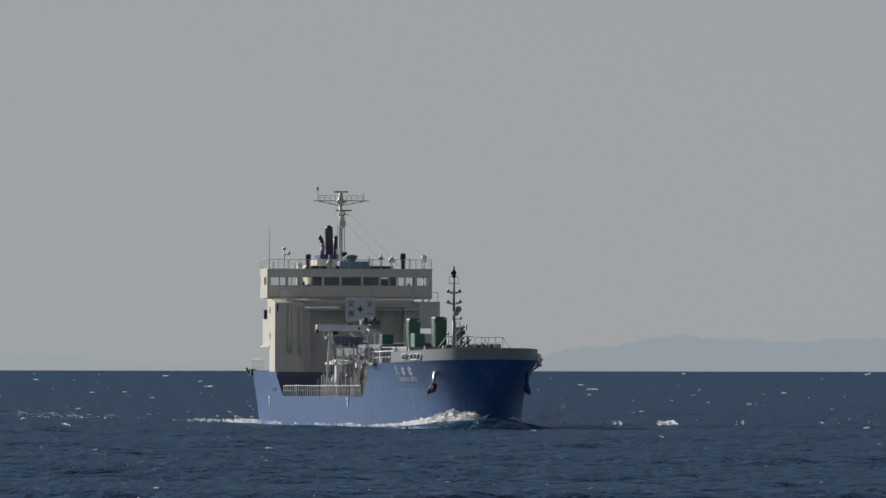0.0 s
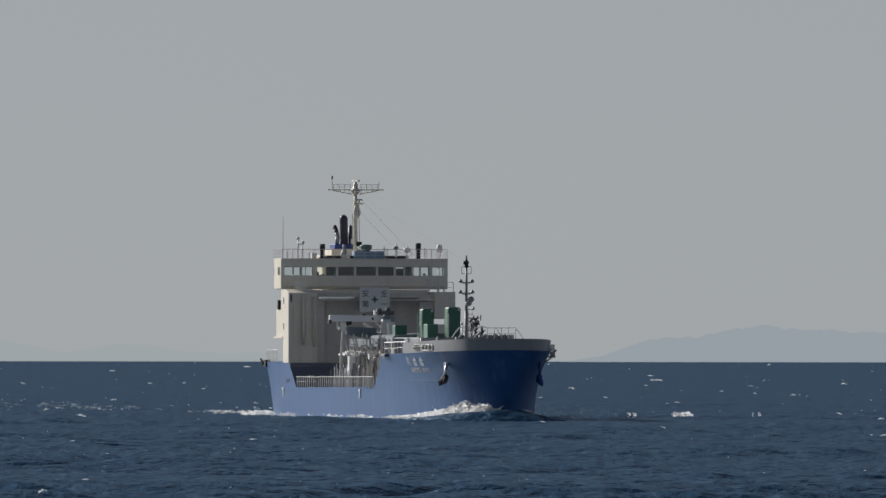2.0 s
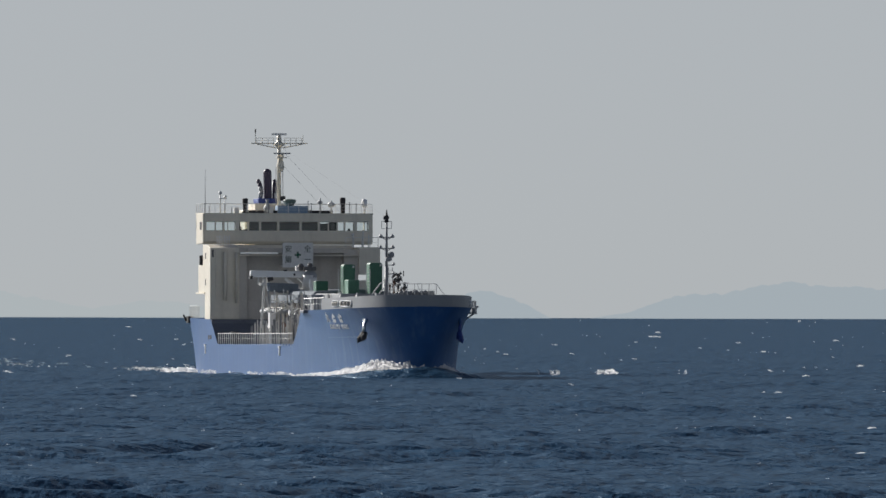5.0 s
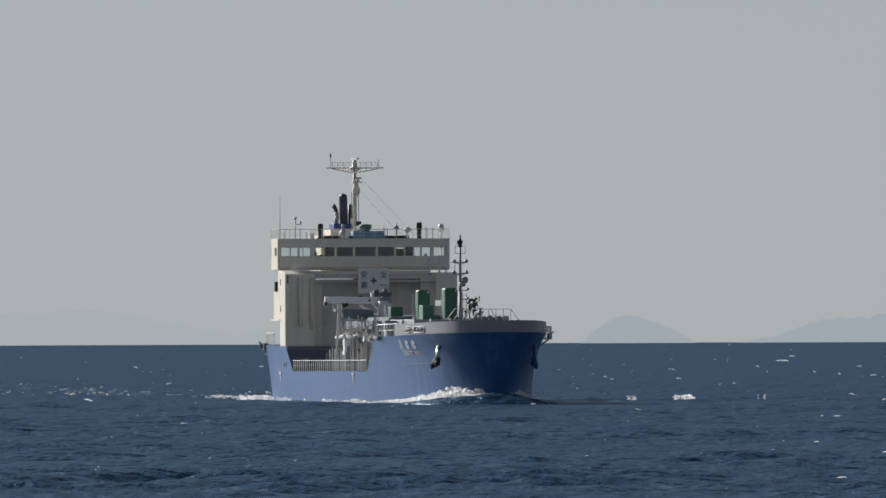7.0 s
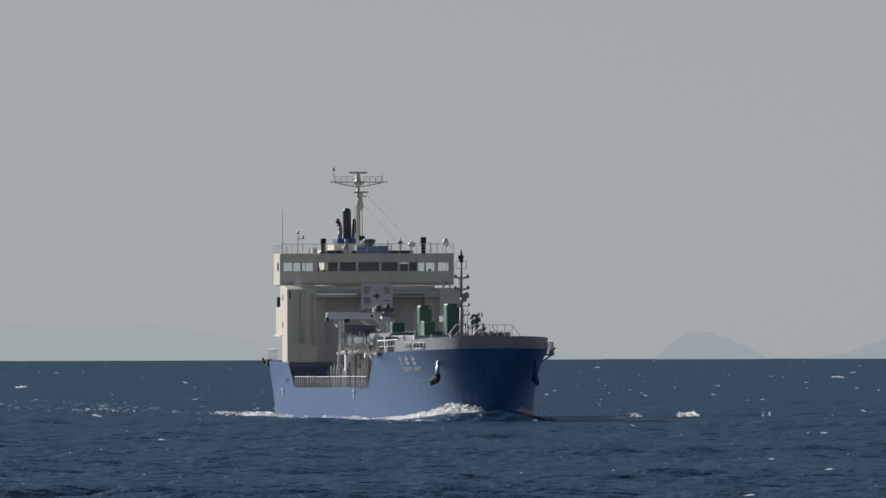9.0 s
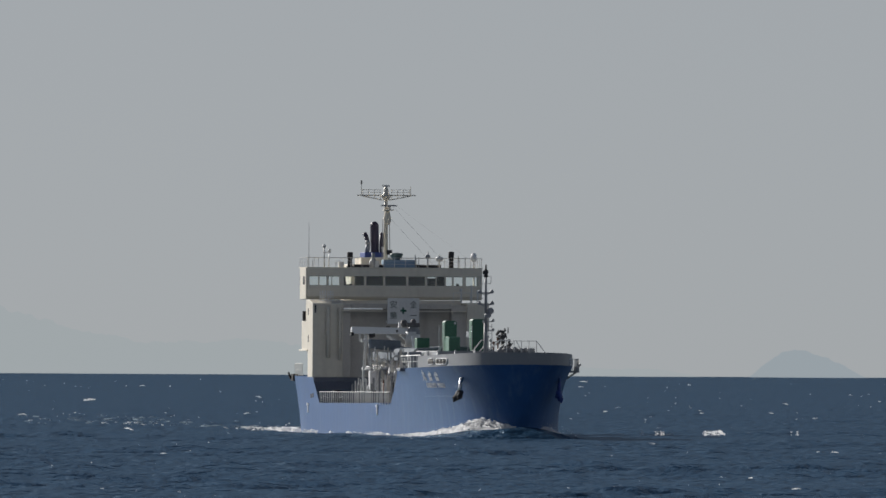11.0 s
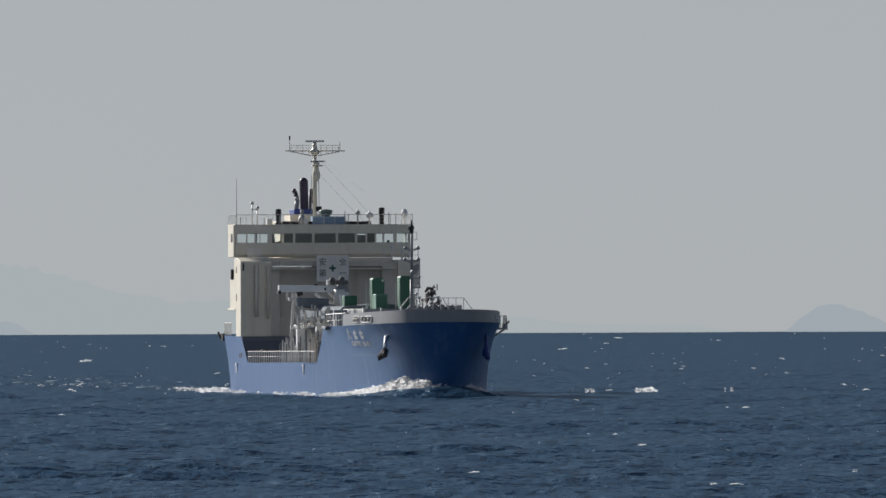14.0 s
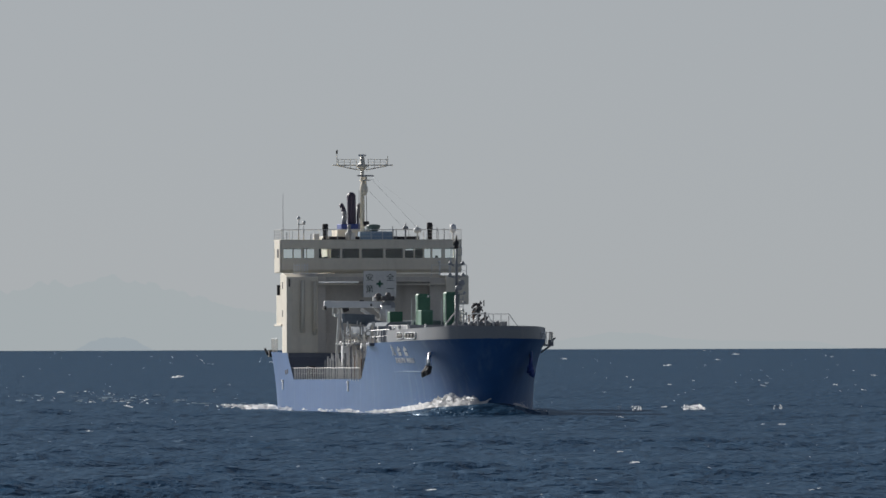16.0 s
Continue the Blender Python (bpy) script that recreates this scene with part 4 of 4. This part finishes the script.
def make_cargo_deck():
    part("tank_trunk", Geo().prism([(-3.9, 2.5), (-3.9, 3.9), (-3.2, 4.6), (4.2, 5.1), (5.3, 4.0), (5.3, 2.5)], "x", 9.0, 43.2), DECK, ship, "dark raised tank trunk along the deck", bevel=0.1)
    part("tank_cover", Geo().prism([(-3.9, 5.0), (-3.9, 6.4), (-3.2, 7.2), (0.5, 7.4), (3.2, 7.2), (3.9, 6.4), (3.9, 5.0)], "x", 20.5, 33.0), SLATE, ship, "blue grey rounded tank cover", bevel=0.15)
    part("walkway", Geo().box(19, -4.7, 6.2, 33, -3.9, 6.9), SLATE, ship, "blue grey raised walkway over the tanks", bevel=0.02)
    part("vent_platform", Geo().box(30.5, -3.2, 5.0, 45, 3.6, 7.0), GREY, ship, "grey platform under the green housings", bevel=0.05)
    # green machinery housings
    for y0, y1, top, x1 in ((-1.02, 0.0, 9.5, 34.4), (1.22, 2.33, 9.65, 34.6)):
        shell = part("green_housing", Geo().prism([(y0 + 0.05, 7.0), (y0, 7.9), (y0, top - 0.12), (y0 + 0.1, top), (y1 - 0.16, top), (y1, top - 0.14), (y1 - 0.04, 7.0)], "x", 33.0, x1), GREEN, ship, "tall dark green ventilation housing", bevel=0.04)
        part("front_panel", Geo().box(x1, y0 + 0.12, 7.35, x1 + 0.025, y1 - 0.14, top - 0.22), GREEN, shell, bevel=0.01)
        # Thin paler sheet that paints sunlight onto the housing's starboard side.
        part("sunlit_side", Geo().box(33.15, y0 - 0.02, 8.0, x1 - 0.15, y0, top - 0.2), PALE_LIT_GREEN, shell, "green side with sunlight painted in as a paler tone")
        part("lifting_lug", Geo().box(x1 - 0.12, y1 - 0.25, top - 0.3, x1 + 0.08, y1 - 0.1, top - 0.12), FITTING, shell)
    part("green_housing", Geo().box(29.6, -2.8, 6.6, 31.0, -1.75, 8.08), GREEN, ship, "low dark green housing", bevel=0.05)
    low = part("green_housing", Geo().box(37.0, -1.4, 6.6, 39.0, -0.45, 8.18), PALE_LIT_GREEN, ship, "low pale green housing", bevel=0.05)
    # Front in the darker green: its shade is put into the colour.
    part("front_panel", Geo().box(39.0, -1.3, 6.8, 39.03, -0.55, 8.05), GREEN, low, bevel=0.01)
    # ladders and stairs by the housings
    for y in (-1.65, 0.75):
        g = Geo()
        for s in (-0.17, 0.17):
            g.cyl((36.5, y + s, 6.9), (36.5, y + s, 9.1), 0.03, seg=5)
        for k in range(9):
            g.cyl((36.5, y - 0.17, 7.0 + 0.26 * k), (36.5, y + 0.17, 7.0 + 0.26 * k), 0.02, seg=4)
        part("ladder", g, FITTING, ship, "white steel ladder")
    for y, w in ((-0.2, 1.1), (1.0, 1.4)):
        g = Geo().cyl((44, y - 0.3, 6.6), (44, y + w - 0.4, 7.9), 0.05).cyl((44, y + 0.0, 6.3), (44, y + w, 7.6), 0.05).cyl((44, y + w - 0.4, 7.9), (44, y + w + 0.5, 7.9), 0.04)
        part("stair_rail", g, FITTING, ship, "white slanting stair rails")
    # a rank of vertical pipes and posts near the starboard rail
    rnd = random.Random(5)
    for k in range(80):
        X = rnd.uniform(19, 43.0)
        Y = rnd.uniform(-6.7, -4.9)
        h = rnd.uniform(1.3, 2.2) if X < 30 else rnd.uniform(1.4, 2.8)
        part("vent_pipe", Geo().cyl((X, Y, 2.6), (X, Y, 2.6 + h), rnd.choice((0.05, 0.065, 0.08)), seg=6), rnd.choice((FITTING, FITTING, BULWARK, BROWNISH)), ship)
    for k in range(90):
        X = rnd.uniform(20, 43.0)
        Y = rnd.uniform(-5.2, -2.4)
        part("riser_pipe", Geo().cyl((X, Y, 4.0), (X + rnd.uniform(-.3, .3), Y + rnd.choice((0, 0, 0, 1)) * rnd.uniform(-1.2, 1.2), rnd.uniform(5.0, 7.4)), rnd.choice((0.05, 0.08, 0.12)), seg=6), rnd.choice((FITTING, GREY, GREY, BROWNISH)), ship)
    for k in range(8):
        Y = -4.9 + 0.32 * k
        part("cargo_pipe", Geo().tube([(15, Y, 5.5 + 0.12 * (k % 3)), (30 + k, Y, 5.5 + 0.12 * (k % 3)), (32 + k, Y - 0.3, 4.9)], 0.13, seg=8), rnd.choice((GREY, GREY, BROWNISH)), ship, smooth=True)
    for X, Y, z, r in ((28, -5.2, 4.3, 0.28), (31, -4.8, 4.6, 0.3), (34, -5.0, 4.2, 0.3), (37, -4.6, 5.2, 0.32), (26, -4.4, 5.0, 0.25), (40, -4.5, 5.0, 0.3)):
        part("valve", Geo().cyl((X, Y, z), (X + 0.12, Y, z), r, seg=12).cyl((X - 0.3, Y, z), (X + 0.3, Y, z), 0.1).cyl((X, Y, z - 1.6), (X, Y, z), 0.08), DARK if r > 0.29 else RUST, ship)
    for X, Y, z0, z1 in ((41, -4.3, 4.0, 6.6), (38, -3.7, 4.4, 6.9), (43, -4.9, 4.0, 6.0)):
        part("pipe_brace", Geo().cyl((X, Y - 0.9, z0), (X, Y + 0.8, z1), 0.07), FITTING, ship)
    box = part("control_cabinet", Geo().box(24.5, -5.85, 3.75, 25.3, -5.3, 5.35), LETTER, ship, "white control cabinet beside the pipes", bevel=0.03)
    part("cabinet_leg", Geo().box(24.7, -5.75, 2.6, 25.1, -5.4, 3.75), GREY, box)
    g = Geo()
    for s in (-0.35, 0.35):
        g.cyl((25, -5.4 + s, 5.3), (25, -5.4 + s, 6.6), 0.04)
    for z in (5.6, 6.0, 6.4):
        g.cyl((25, -5.8, z), (25, -5.0, z), 0.035)
    g.cyl((25, -5.4, 5.3), (25, -5.4, 7.3), 0.05)
    part("sampling_rack", g, FITTING, ship)
    part("drum", Geo().lathe((9.0, -6.2, 2.6), [(0.4, 0), (0.42, 0.1), (0.42, 1.0), (0.3, 1.1)]), DARK, ship, "black drum by the deck rail", smooth=True)
    # starboard tank deck railing
    g = Geo()
    y = -7.42
    for z, rr in ((3.1, 0.012), (3.52, 0.03)):
        line = [(X, 0.06 - deck_half(X), z + (X - 7.3) * 0.0028) for X in (7.3, 25, 31, 35, 39, 43.4)]
        g.tube(line, rr)
    deck_rail = part("deck_railing", g, FITTING, ship, "close-set white deck railing")
    first = part("post", Geo().cyl((0, 0, 0), (0, 0, 0.98), 0.045, seg=5), FITTING, deck_rail, at=(7.6, y, 2.6))
    for k in range(1, 33):
        share("post", first, deck_rail, (7.6 + 1.1 * k, 0.06 - deck_half(7.6 + 1.1 * k), 2.6))
    # cross braces and short rails among the pipes
    for k in range(16):
        X, Y, z = rnd.uniform(22, 42), rnd.uniform(-5.3, -3.6), rnd.uniform(4.3, 5.8)
        d = rnd.choice((-1, 1)) * rnd.uniform(0.5, 1.0)
        part("pipe_brace", Geo().cyl((X, Y - d, z), (X, Y + d, z + rnd.uniform(0.8, 1.5)), 0.05, seg=6), FITTING, ship)
    for k in range(10):
        X, Y, z = rnd.uniform(22, 42), rnd.uniform(-5.6, -3.8), rnd.uniform(4.0, 7.0)
        part("short_rail", Geo().cyl((X, Y - 0.5, z), (X, Y + 0.5, z), 0.04, seg=6), rnd.choice((FITTING, GREY)), ship)
    for X, Y, z in ((27, -4.9, 4.2), (30, -5.1, 3.9), (35, -4.7, 4.5), (38, -5.0, 4.1), (41, -4.6, 4.6), (33, -4.2, 5.2)):
        part("motor_box", Geo().box(X - 0.4, Y - 0.35, z - 0.4, X + 0.4, Y + 0.35, z + 0.4).box(X - 0.15, Y - 0.15, z - 1.6, X + 0.15, Y + 0.15, z - 0.4), rnd.choice((DARK, GREY, RUST)), ship, bevel=0.04)
    rail([(7.3, 7.42, 2.6), (31, 7.38, 2.65), (43.4, 6.9, 2.7)], 0.9, 3, 1.2)


make_cargo_deck()


def make_forecastle():
    rail([(47.2, -6.6, 5.55), (50.0, -6.3, 5.6), (53.4, -5.95, 5.65)], 1.0, 2, 1.3, r=0.04, name="bow_railing", label="white railing abaft the bow bulwark")
    rail([(47.2, 6.6, 5.55), (50.0, 6.3, 5.6), (53.4, 5.95, 5.65)], 1.0, 3, 0.8)
    part("winch_house", Geo().box(46.8, -6.0, 5.5, 48.6, -4.9, 6.6).cyl((47.6, -6.1, 6.5), (47.6, -5.0, 6.5), 0.42, seg=14), GREY, ship, "grey mooring winch on the forecastle", bevel=0.05)
    part("side_sponson", Geo().box(47.0, -6.95, 5.35, 49.0, -6.4, 5.6), DECK, ship, bevel=0.05)
    # port platform with the gangway gear that stands out past the bulwark
    g = Geo().box(52.4, 5.5, 5.3, 55.2, 6.75, 5.45).box(53.8, 6.5, 5.45, 54.2, 6.9, 5.8).cyl((54, 6.6, 5.55), (54, 7.05, 5.98), 0.09).cyl((54, 5.9, 4.8), (54, 6.7, 5.35), 0.07)
    part("port_platform", g, GREY, ship, "small dark platform outside the bow")
    rail([(55.0, 5.7, 5.45), (55.0, 6.7, 5.45), (52.6, 6.8, 5.45)], 0.95, 2, 0.4, r=0.03)
    part("mooring_bitts", Geo().cyl((54.3, 5.75, 5.45), (54.3, 5.75, 6.1), 0.14).cyl((54.3, 6.1, 5.45), (54.3, 6.1, 6.0), 0.14), GREY, ship)
    # windlass and fire monitor group abaft the stem
    g = Geo().cyl((55, 1.6, 6.6), (55, 3.0, 6.6), 0.55, seg=14).cyl((55, 1.1, 6.5), (55, 1.35, 6.5), 0.75, seg=14).box(54, 1.2, 5.7, 56, 3.2, 6.3)
    part("windlass", g, GREY, ship, "grey windlass behind the bulwark", bevel=0.04)
    mx, my = 30.0, 3.45
    g = Geo().cyl((mx, my + 1.0, 4.6), (mx, my + 1.05, 8.6), 0.11).cyl((mx, my + 1.6, 4.4), (mx, my + 1.6, 8.0), 0.1).cyl((mx, my + 0.6, 8.55), (mx, my + 1.35, 8.75), 0.08)
    rm = random.Random(77)
    for k in range(26):
        y, z, a, h = rm.uniform(0.6, 1.85), rm.uniform(6.9, 8.6), rm.uniform(0.05, 0.13), rm.uniform(0.08, 0.2)
        if z > 8.1 and y > 1.5:
            continue
        g.cyl((mx - 0.15, my + y - a, z - h), (mx + 0.15, my + y + a, z + h), 0.09, seg=7)
    for k in range(12):
        y, z = rm.uniform(0.6, 1.8), rm.uniform(6.6, 8.5)
        g.cyl((mx, my + y, z), (mx + 0.1, my + y + rm.uniform(-0.45, 0.45), z + rm.uniform(0.1, 0.6)), 0.045)
    part("fire_monitor", g, SOOT, ship, "dark fire monitor stand on the cargo deck", smooth=False)
    for y, h in ((3.1, 8.2), (3.35, 7.9), (3.6, 7.7), (3.95, 8.0), (2.8, 8.0)):
        part("standpipe", Geo().cyl((31, y, 5.0), (31, y, h), 0.06).ball((31, y, h), 0.13), RUST if y > 3.5 else FITTING, ship, smooth=True)
    for y, s in ((0.55, 0.30), (0.95, 0.24), (1.35, 0.34), (1.85, 0.27), (2.2, 0.3), (0.15, 0.26)):
        part("canvas_cover", Geo().ball((56, y, 7.05), s, 1, 1, 0.8, seg=10, rings=6).cyl((56, y, 5.7), (56, y, 6.9), s * 0.7), BULWARK if s < 0.45 else GREY, ship, "canvas covered deck gear", smooth=True)
    part("deck_locker", Geo().box(55, 2.3, 5.7, 56.5, 2.9, 7.25), GREY, ship, bevel=0.05)
    rail([(57, 0.5, 6.85), (57, 2.95, 6.85)], 0.98, 2, 0.6, r=0.03, name="guard_rail", label="guard rail round the windlass")
    for a, c in (((57, 2.95, 7.83), (57, 3.75, 6.75)), ((57, 1.3, 7.8), (57, 1.8, 6.85))):
        part("guard_brace", Geo().cyl(a, c, 0.028), FITTING, ship)
    part("guard_foot", Geo().box(56.9, 0.2, 5.7, 57.1, 2.9, 6.85), GREY, ship)
    for y in (-4.3, -2.9, -1.3):
        part("deck_post", Geo().cyl((52, y, 5.6), (52, y, 6.95), 0.07).ball((52, y, 7.0), 0.1), FITTING, ship, smooth=True)


make_forecastle()


# ---- water thrown up by the ship ----
def make_bow_wave():
    top = tagged(new("bow_wave"), "white foaming bow wave along the ship's side", "wave")
    rnd = random.Random(21)
    pieces = []
    for side, count in ((-1, 3), (1, 1)):
        for piece in range(count):
            g = Geo()
            nx, nv = 420, 20
            start = 42.0 if side < 0 else 57.0
            for i in range(nx):
                X = start + (69.45 - start) * i / (nx - 1)
                crest = float(np.interp(X, [42, 47, 52, 56, 59, 62, 64.5, 66.5, 68.3, 69.45], [0.08, 0.18, 0.28, 0.42, 0.62, 0.85, 1.2, 1.4, 1.15, 0.85]))
                if side > 0:
                    crest *= 0.75 * min(1.0, (X - start) / 5)
                wide = float(np.interp(X, [42, 53, 60, 66, 69.4], [0.4, 0.7, 1.4, 2.0, 1.2]))
                crest *= max(0.12, 0.95 + 0.55 * noise.noise((X * 0.5, piece * 5.0, 1 + side)) + 0.35 * noise.noise((X * 1.7, piece * 3.0, 4)))
                lift = float(np.interp(X, [50, 57, 63, 67, 69.4], [0, 0.18, 0.5, 0.65, 0.55]))
                x, y, _ = hull_point(X, 0.4, side)
                for j in range(nv):
                    u = j / (nv - 1)
                    prof = max(0.0, 1 - u) ** 1.15 * (0.85 + 0.6 * u)
                    rag = 1 + 0.3 * noise.noise((X * 2.3, u * 5, piece * 7.0)) + 0.28 * noise.noise((X * 6.5, u * 12, piece * 2.0)) + 0.2 * noise.noise((X * 15, u * 26, piece * 4.0))
                    z = crest * prof * rag - 0.14 + lift * (1 - 0.6 * u)
                    g.v.append((x + u * wide * 0.4 + 0.1 * noise.noise((X * 3, u * 9, 8)), y + side * (u * wide - 0.25) + 0.1 * noise.noise((X * 2.5, u * 8, piece)), z))
            for i in range(nx - 1):
                for j in range(nv - 1):
                    a = i * nv + j
                    g.f.append((a, a + nv, a + nv + 1, a + 1))
            for k in range(170):
                X = (50 if side < 0 else 60) + (19 if side < 0 else 9) * rnd.random() ** 0.6
                x, y, _ = hull_point(X, 0.4, side)
                crest = float(np.interp(X, [48, 53, 57, 62, 66, 69], [0.15, 0.3, 0.5, 0.95, 1.6, 1.0]))
                g.ball((x + rnd.uniform(0, 0.9), y + side * rnd.random() ** 2 * 1.9, crest * rnd.uniform(0.3, 0.95)), rnd.uniform(0.01, 0.028), seg=5, rings=3)
            pieces.append(tagged(part("foam_crest", g, FOAM, top), kind="stuff"))
            g = Geo()
            for k in range(750 if side < 0 else 420):
                X = (48 if side < 0 else 60) + (21 if side < 0 else 9) * rnd.random() ** 0.6
                x, y, _ = hull_point(X, 0.4, side)
                u = rnd.random()
                crest = float(np.interp(X, [48, 53, 57, 62, 66, 69], [0.2, 0.3, 0.5, 1.0, 1.75, 1.35])) * (1 if side < 0 else 0.7)
                g.flake((x + rnd.uniform(0, 0.6) + u * 0.7, y + side * (0.1 + u * 1.5), crest * (1 - 0.75 * u) * rnd.uniform(0.55, 1.0)), rnd.uniform(0.05, 0.16), rnd.uniform(0.6, 2.4), rnd.uniform(0.5, 0.9), rnd)
            tagged(part("torn_crest", g, FLAKE, pieces[-1]), kind="stuff")
    # foam lace along the rest of the side
    g = Geo()
    for k in range(800):
        X = rnd.uniform(-12, 48)
        x, y, _ = hull_point(X, 0.0, -1)
        w = 0.12 + 0.7 * math.sin(X * 0.37) * math.sin(X * 0.16 + 1) + (0.35 if X > 38 or X < -8 else 0.0)
        if rnd.random() < w:
            g.flake((x, y - rnd.uniform(0.1, 0.5), rnd.uniform(0.0, 0.3)), rnd.uniform(0.05, 0.14), rnd.uniform(-0.7, 2.2), 0.7, rnd)
    tagged(part("side_foam", g, FLAKE, top), kind="stuff")
    return top, pieces


def make_bow_swell():
    """The smooth dark hump of water pushed up round the stem."""
    g = Geo()
    nx, ny = 150, 44
    for i in range(nx):
        for j in range(ny):
            X = -24 + 112 * i / (nx - 1)
            Y = -17 + 38 * j / (ny - 1)
            d = math.hypot((X - 70) / 6.0, (Y + 0.5) / 5.5)
            h = 1.15 * math.exp(-d * d * 1.4)
            for s, low in ((-1, 1.0), (1, 0.35)):
                ridge = abs(Y - s * (1.2 + (72 - X) * 0.42)) / 1.6
                h = max(h, low * 0.9 * math.exp(-ridge * ridge) * math.exp(-max(0, 66 - X) / 8) * (X < 73))
            side = abs(Y + 9.6 + 0.5 * math.sin(X * 0.09)) / 1.7
            h = max(h, (0.26 + 0.1 * math.sin(X * 0.17 + 0.6)) * math.exp(-side * side) * min(1, max(0, (58 - X) / 8)))
            h += 0.12 * noise.noise((X * 0.5, Y * 0.5, 3)) * (h > 0.05)
            edge = min(i, nx - 1 - i, j, ny - 1 - j) / 6
            g.v.append((X, Y, h * min(1, edge) - 0.95 + 0.75 * min(1, h * 3) * min(1, edge)))
    for i in range(nx - 1):
        for j in range(ny - 1):
            a = i * ny + j
            g.f.append((a, a + ny, a + ny + 1, a + 1))
    return tagged(part("bow_swell", g, WATER, smooth=True), "smooth dark swell pushed up before the bow", "wave")


def make_wake():
    top = tagged(new("stern_wake"), "broken white wake trailing behind the ship", "wake")
    rnd = random.Random(8)
    for piece, (a, c, count, big) in enumerate(((-15, -48, 210, 1.35), (-40, -120, 150, 1.0), (-100, -330, 90, 1.0))):
        g = Geo()
        for k in range(count):
            X = rnd.uniform(a, c)
            dense = math.sin(X * 0.13 + piece * 2) + math.sin(X * 0.041 + 1)
            if rnd.random() > 0.3 + 0.45 * dense:
                continue
            Y = rnd.choice((-1, -1, -1, 1)) * (6.4 + (-X - 15) * 0.02) + rnd.gauss(0, 0.7)
            foam_patch(g, rnd, X, Y, rnd.uniform(0.3, 0.95) * big, lambda p, q: 0.12 + 0.12 * math.sin(p * 0.7), tall=0.6, along=rnd.uniform(-0.4, 0.4), n=28)
        tagged(part("wake_foam", g, FLAKE, top), kind="stuff")
    g = Geo()
    for k in range(130):
        X = -15 - 420 * rnd.random() ** 1.3
        foam_patch(g, rnd, X, rnd.gauss(0, 3.5 + (-X) * 0.01), rnd.uniform(1.5, 4), lambda p, q: 0.0, tall=0.18, along=rnd.uniform(-0.3, 0.3), n=14)
    tagged(part("wake_slick", g, THIN_FOAM, top, "paler churned water between the foam", smooth=True), kind="stuff")
    g = Geo()
    for k in range(420):
        X = -20 + 13 * rnd.random()
        g.flake((X, -6.5 - rnd.random() * 1.8, rnd.uniform(0.0, 0.4) * rnd.random()), rnd.uniform(0.06, 0.2), rnd.uniform(-0.6, 2.2), 0.7, rnd)
    tagged(part("quarter_foam", g, FLAKE, top), kind="stuff")
    return top


def make_lee_crests():
    """Crests that break on the bow wave where it runs off to port."""
    top = tagged(new("bow_wave_crests"), "white crests breaking on the outrunning bow wave", "wave")
    rnd = random.Random(31)
    for a, c, s in ((58, 12.5, 0.5), (54, 17.5, 1.1), (48, 25, 0.3)):
        g = Geo()
        for k in range(4):
            foam_patch(g, rnd, a + rnd.uniform(-1.5, 1.5), c + rnd.uniform(-1, 1), s * rnd.uniform(0.5, 1), lambda p, q: 0.25 + rnd.uniform(0, 0.35), tall=1.1, along=1.9)
        tagged(part("crest_foam", g, FLAKE, top), kind="stuff")
    return top


def make_spray():
    """A puff of droplets that the bow throws up once."""
    g, rnd = Geo(), random.Random(2)
    for k in range(9000):
        u = rnd.random()
        g.flake((rnd.gauss(0, 1.3), rnd.gauss(0.6 * u, 0.8), -0.5 + 6.0 * u * rnd.random() ** 0.5), rnd.uniform(0.011, 0.028), rnd.uniform(0.8, 2.4), 1.0, rnd)
    return tagged(part("bow_spray", g, FLAKE), "thin puff of spray thrown up beside the bow", "spray")


bow_wave, crests = make_bow_wave()
bow_swell = make_bow_swell()
wake = make_wake()
lee = make_lee_crests()
spray = make_spray()


# ---- what moves ----
def motions():
    ship_rows = [(t, pose(x, y, 0, 0, 0, turn)) for t, x, y, turn in SHIP_ROWS]
    for thing in (ship, bow_wave, bow_swell, wake, lee):
        walk(thing, ship_rows)
    for k, crest in enumerate(crests):
        walk(crest, [(0.4 * i, pose(0.5 * math.sin(1.1 * i + 2 * k), -0.12 * math.sin(0.9 * i + k), 0.32 * math.sin(1.25 * i + 2.1 * k) - 0.22)) for i in range(41)])
    # radar scanners turn steadily
    for scanner, at, rate, start in ((SCANNER_TOP, (-3.5, -0.25, 21.05), -144.0, 29.6), (SCANNER_LOW, (-3.05, -0.05, 19.36), -144.0, -13.6)):
        walk(scanner, [(0.5 * i, pose(*at, 0, 0, start + rate * 0.5 * i)) for i in range(33)])
    # the sea drifts with its waves
    walk(water, [(0, pose(-14, -7.5, 0)), (16, pose(14, 7.5, 0))])
    # one burst of spray at the start
    base = [(0.0, -2.6), (0.3, -0.2), (0.6, 0.7), (1.0, 0.2), (1.5, -1.6), (2.0, -4.2), (2.6, -8.0), (16.0, -8.2)]
    walk(spray, [(t, pose(-49.6 + 6.2 * min(t, 2) * 0.6 + 54, 6.9 + 0.9 * min(t, 2), z)) for t, z in base])


motions()
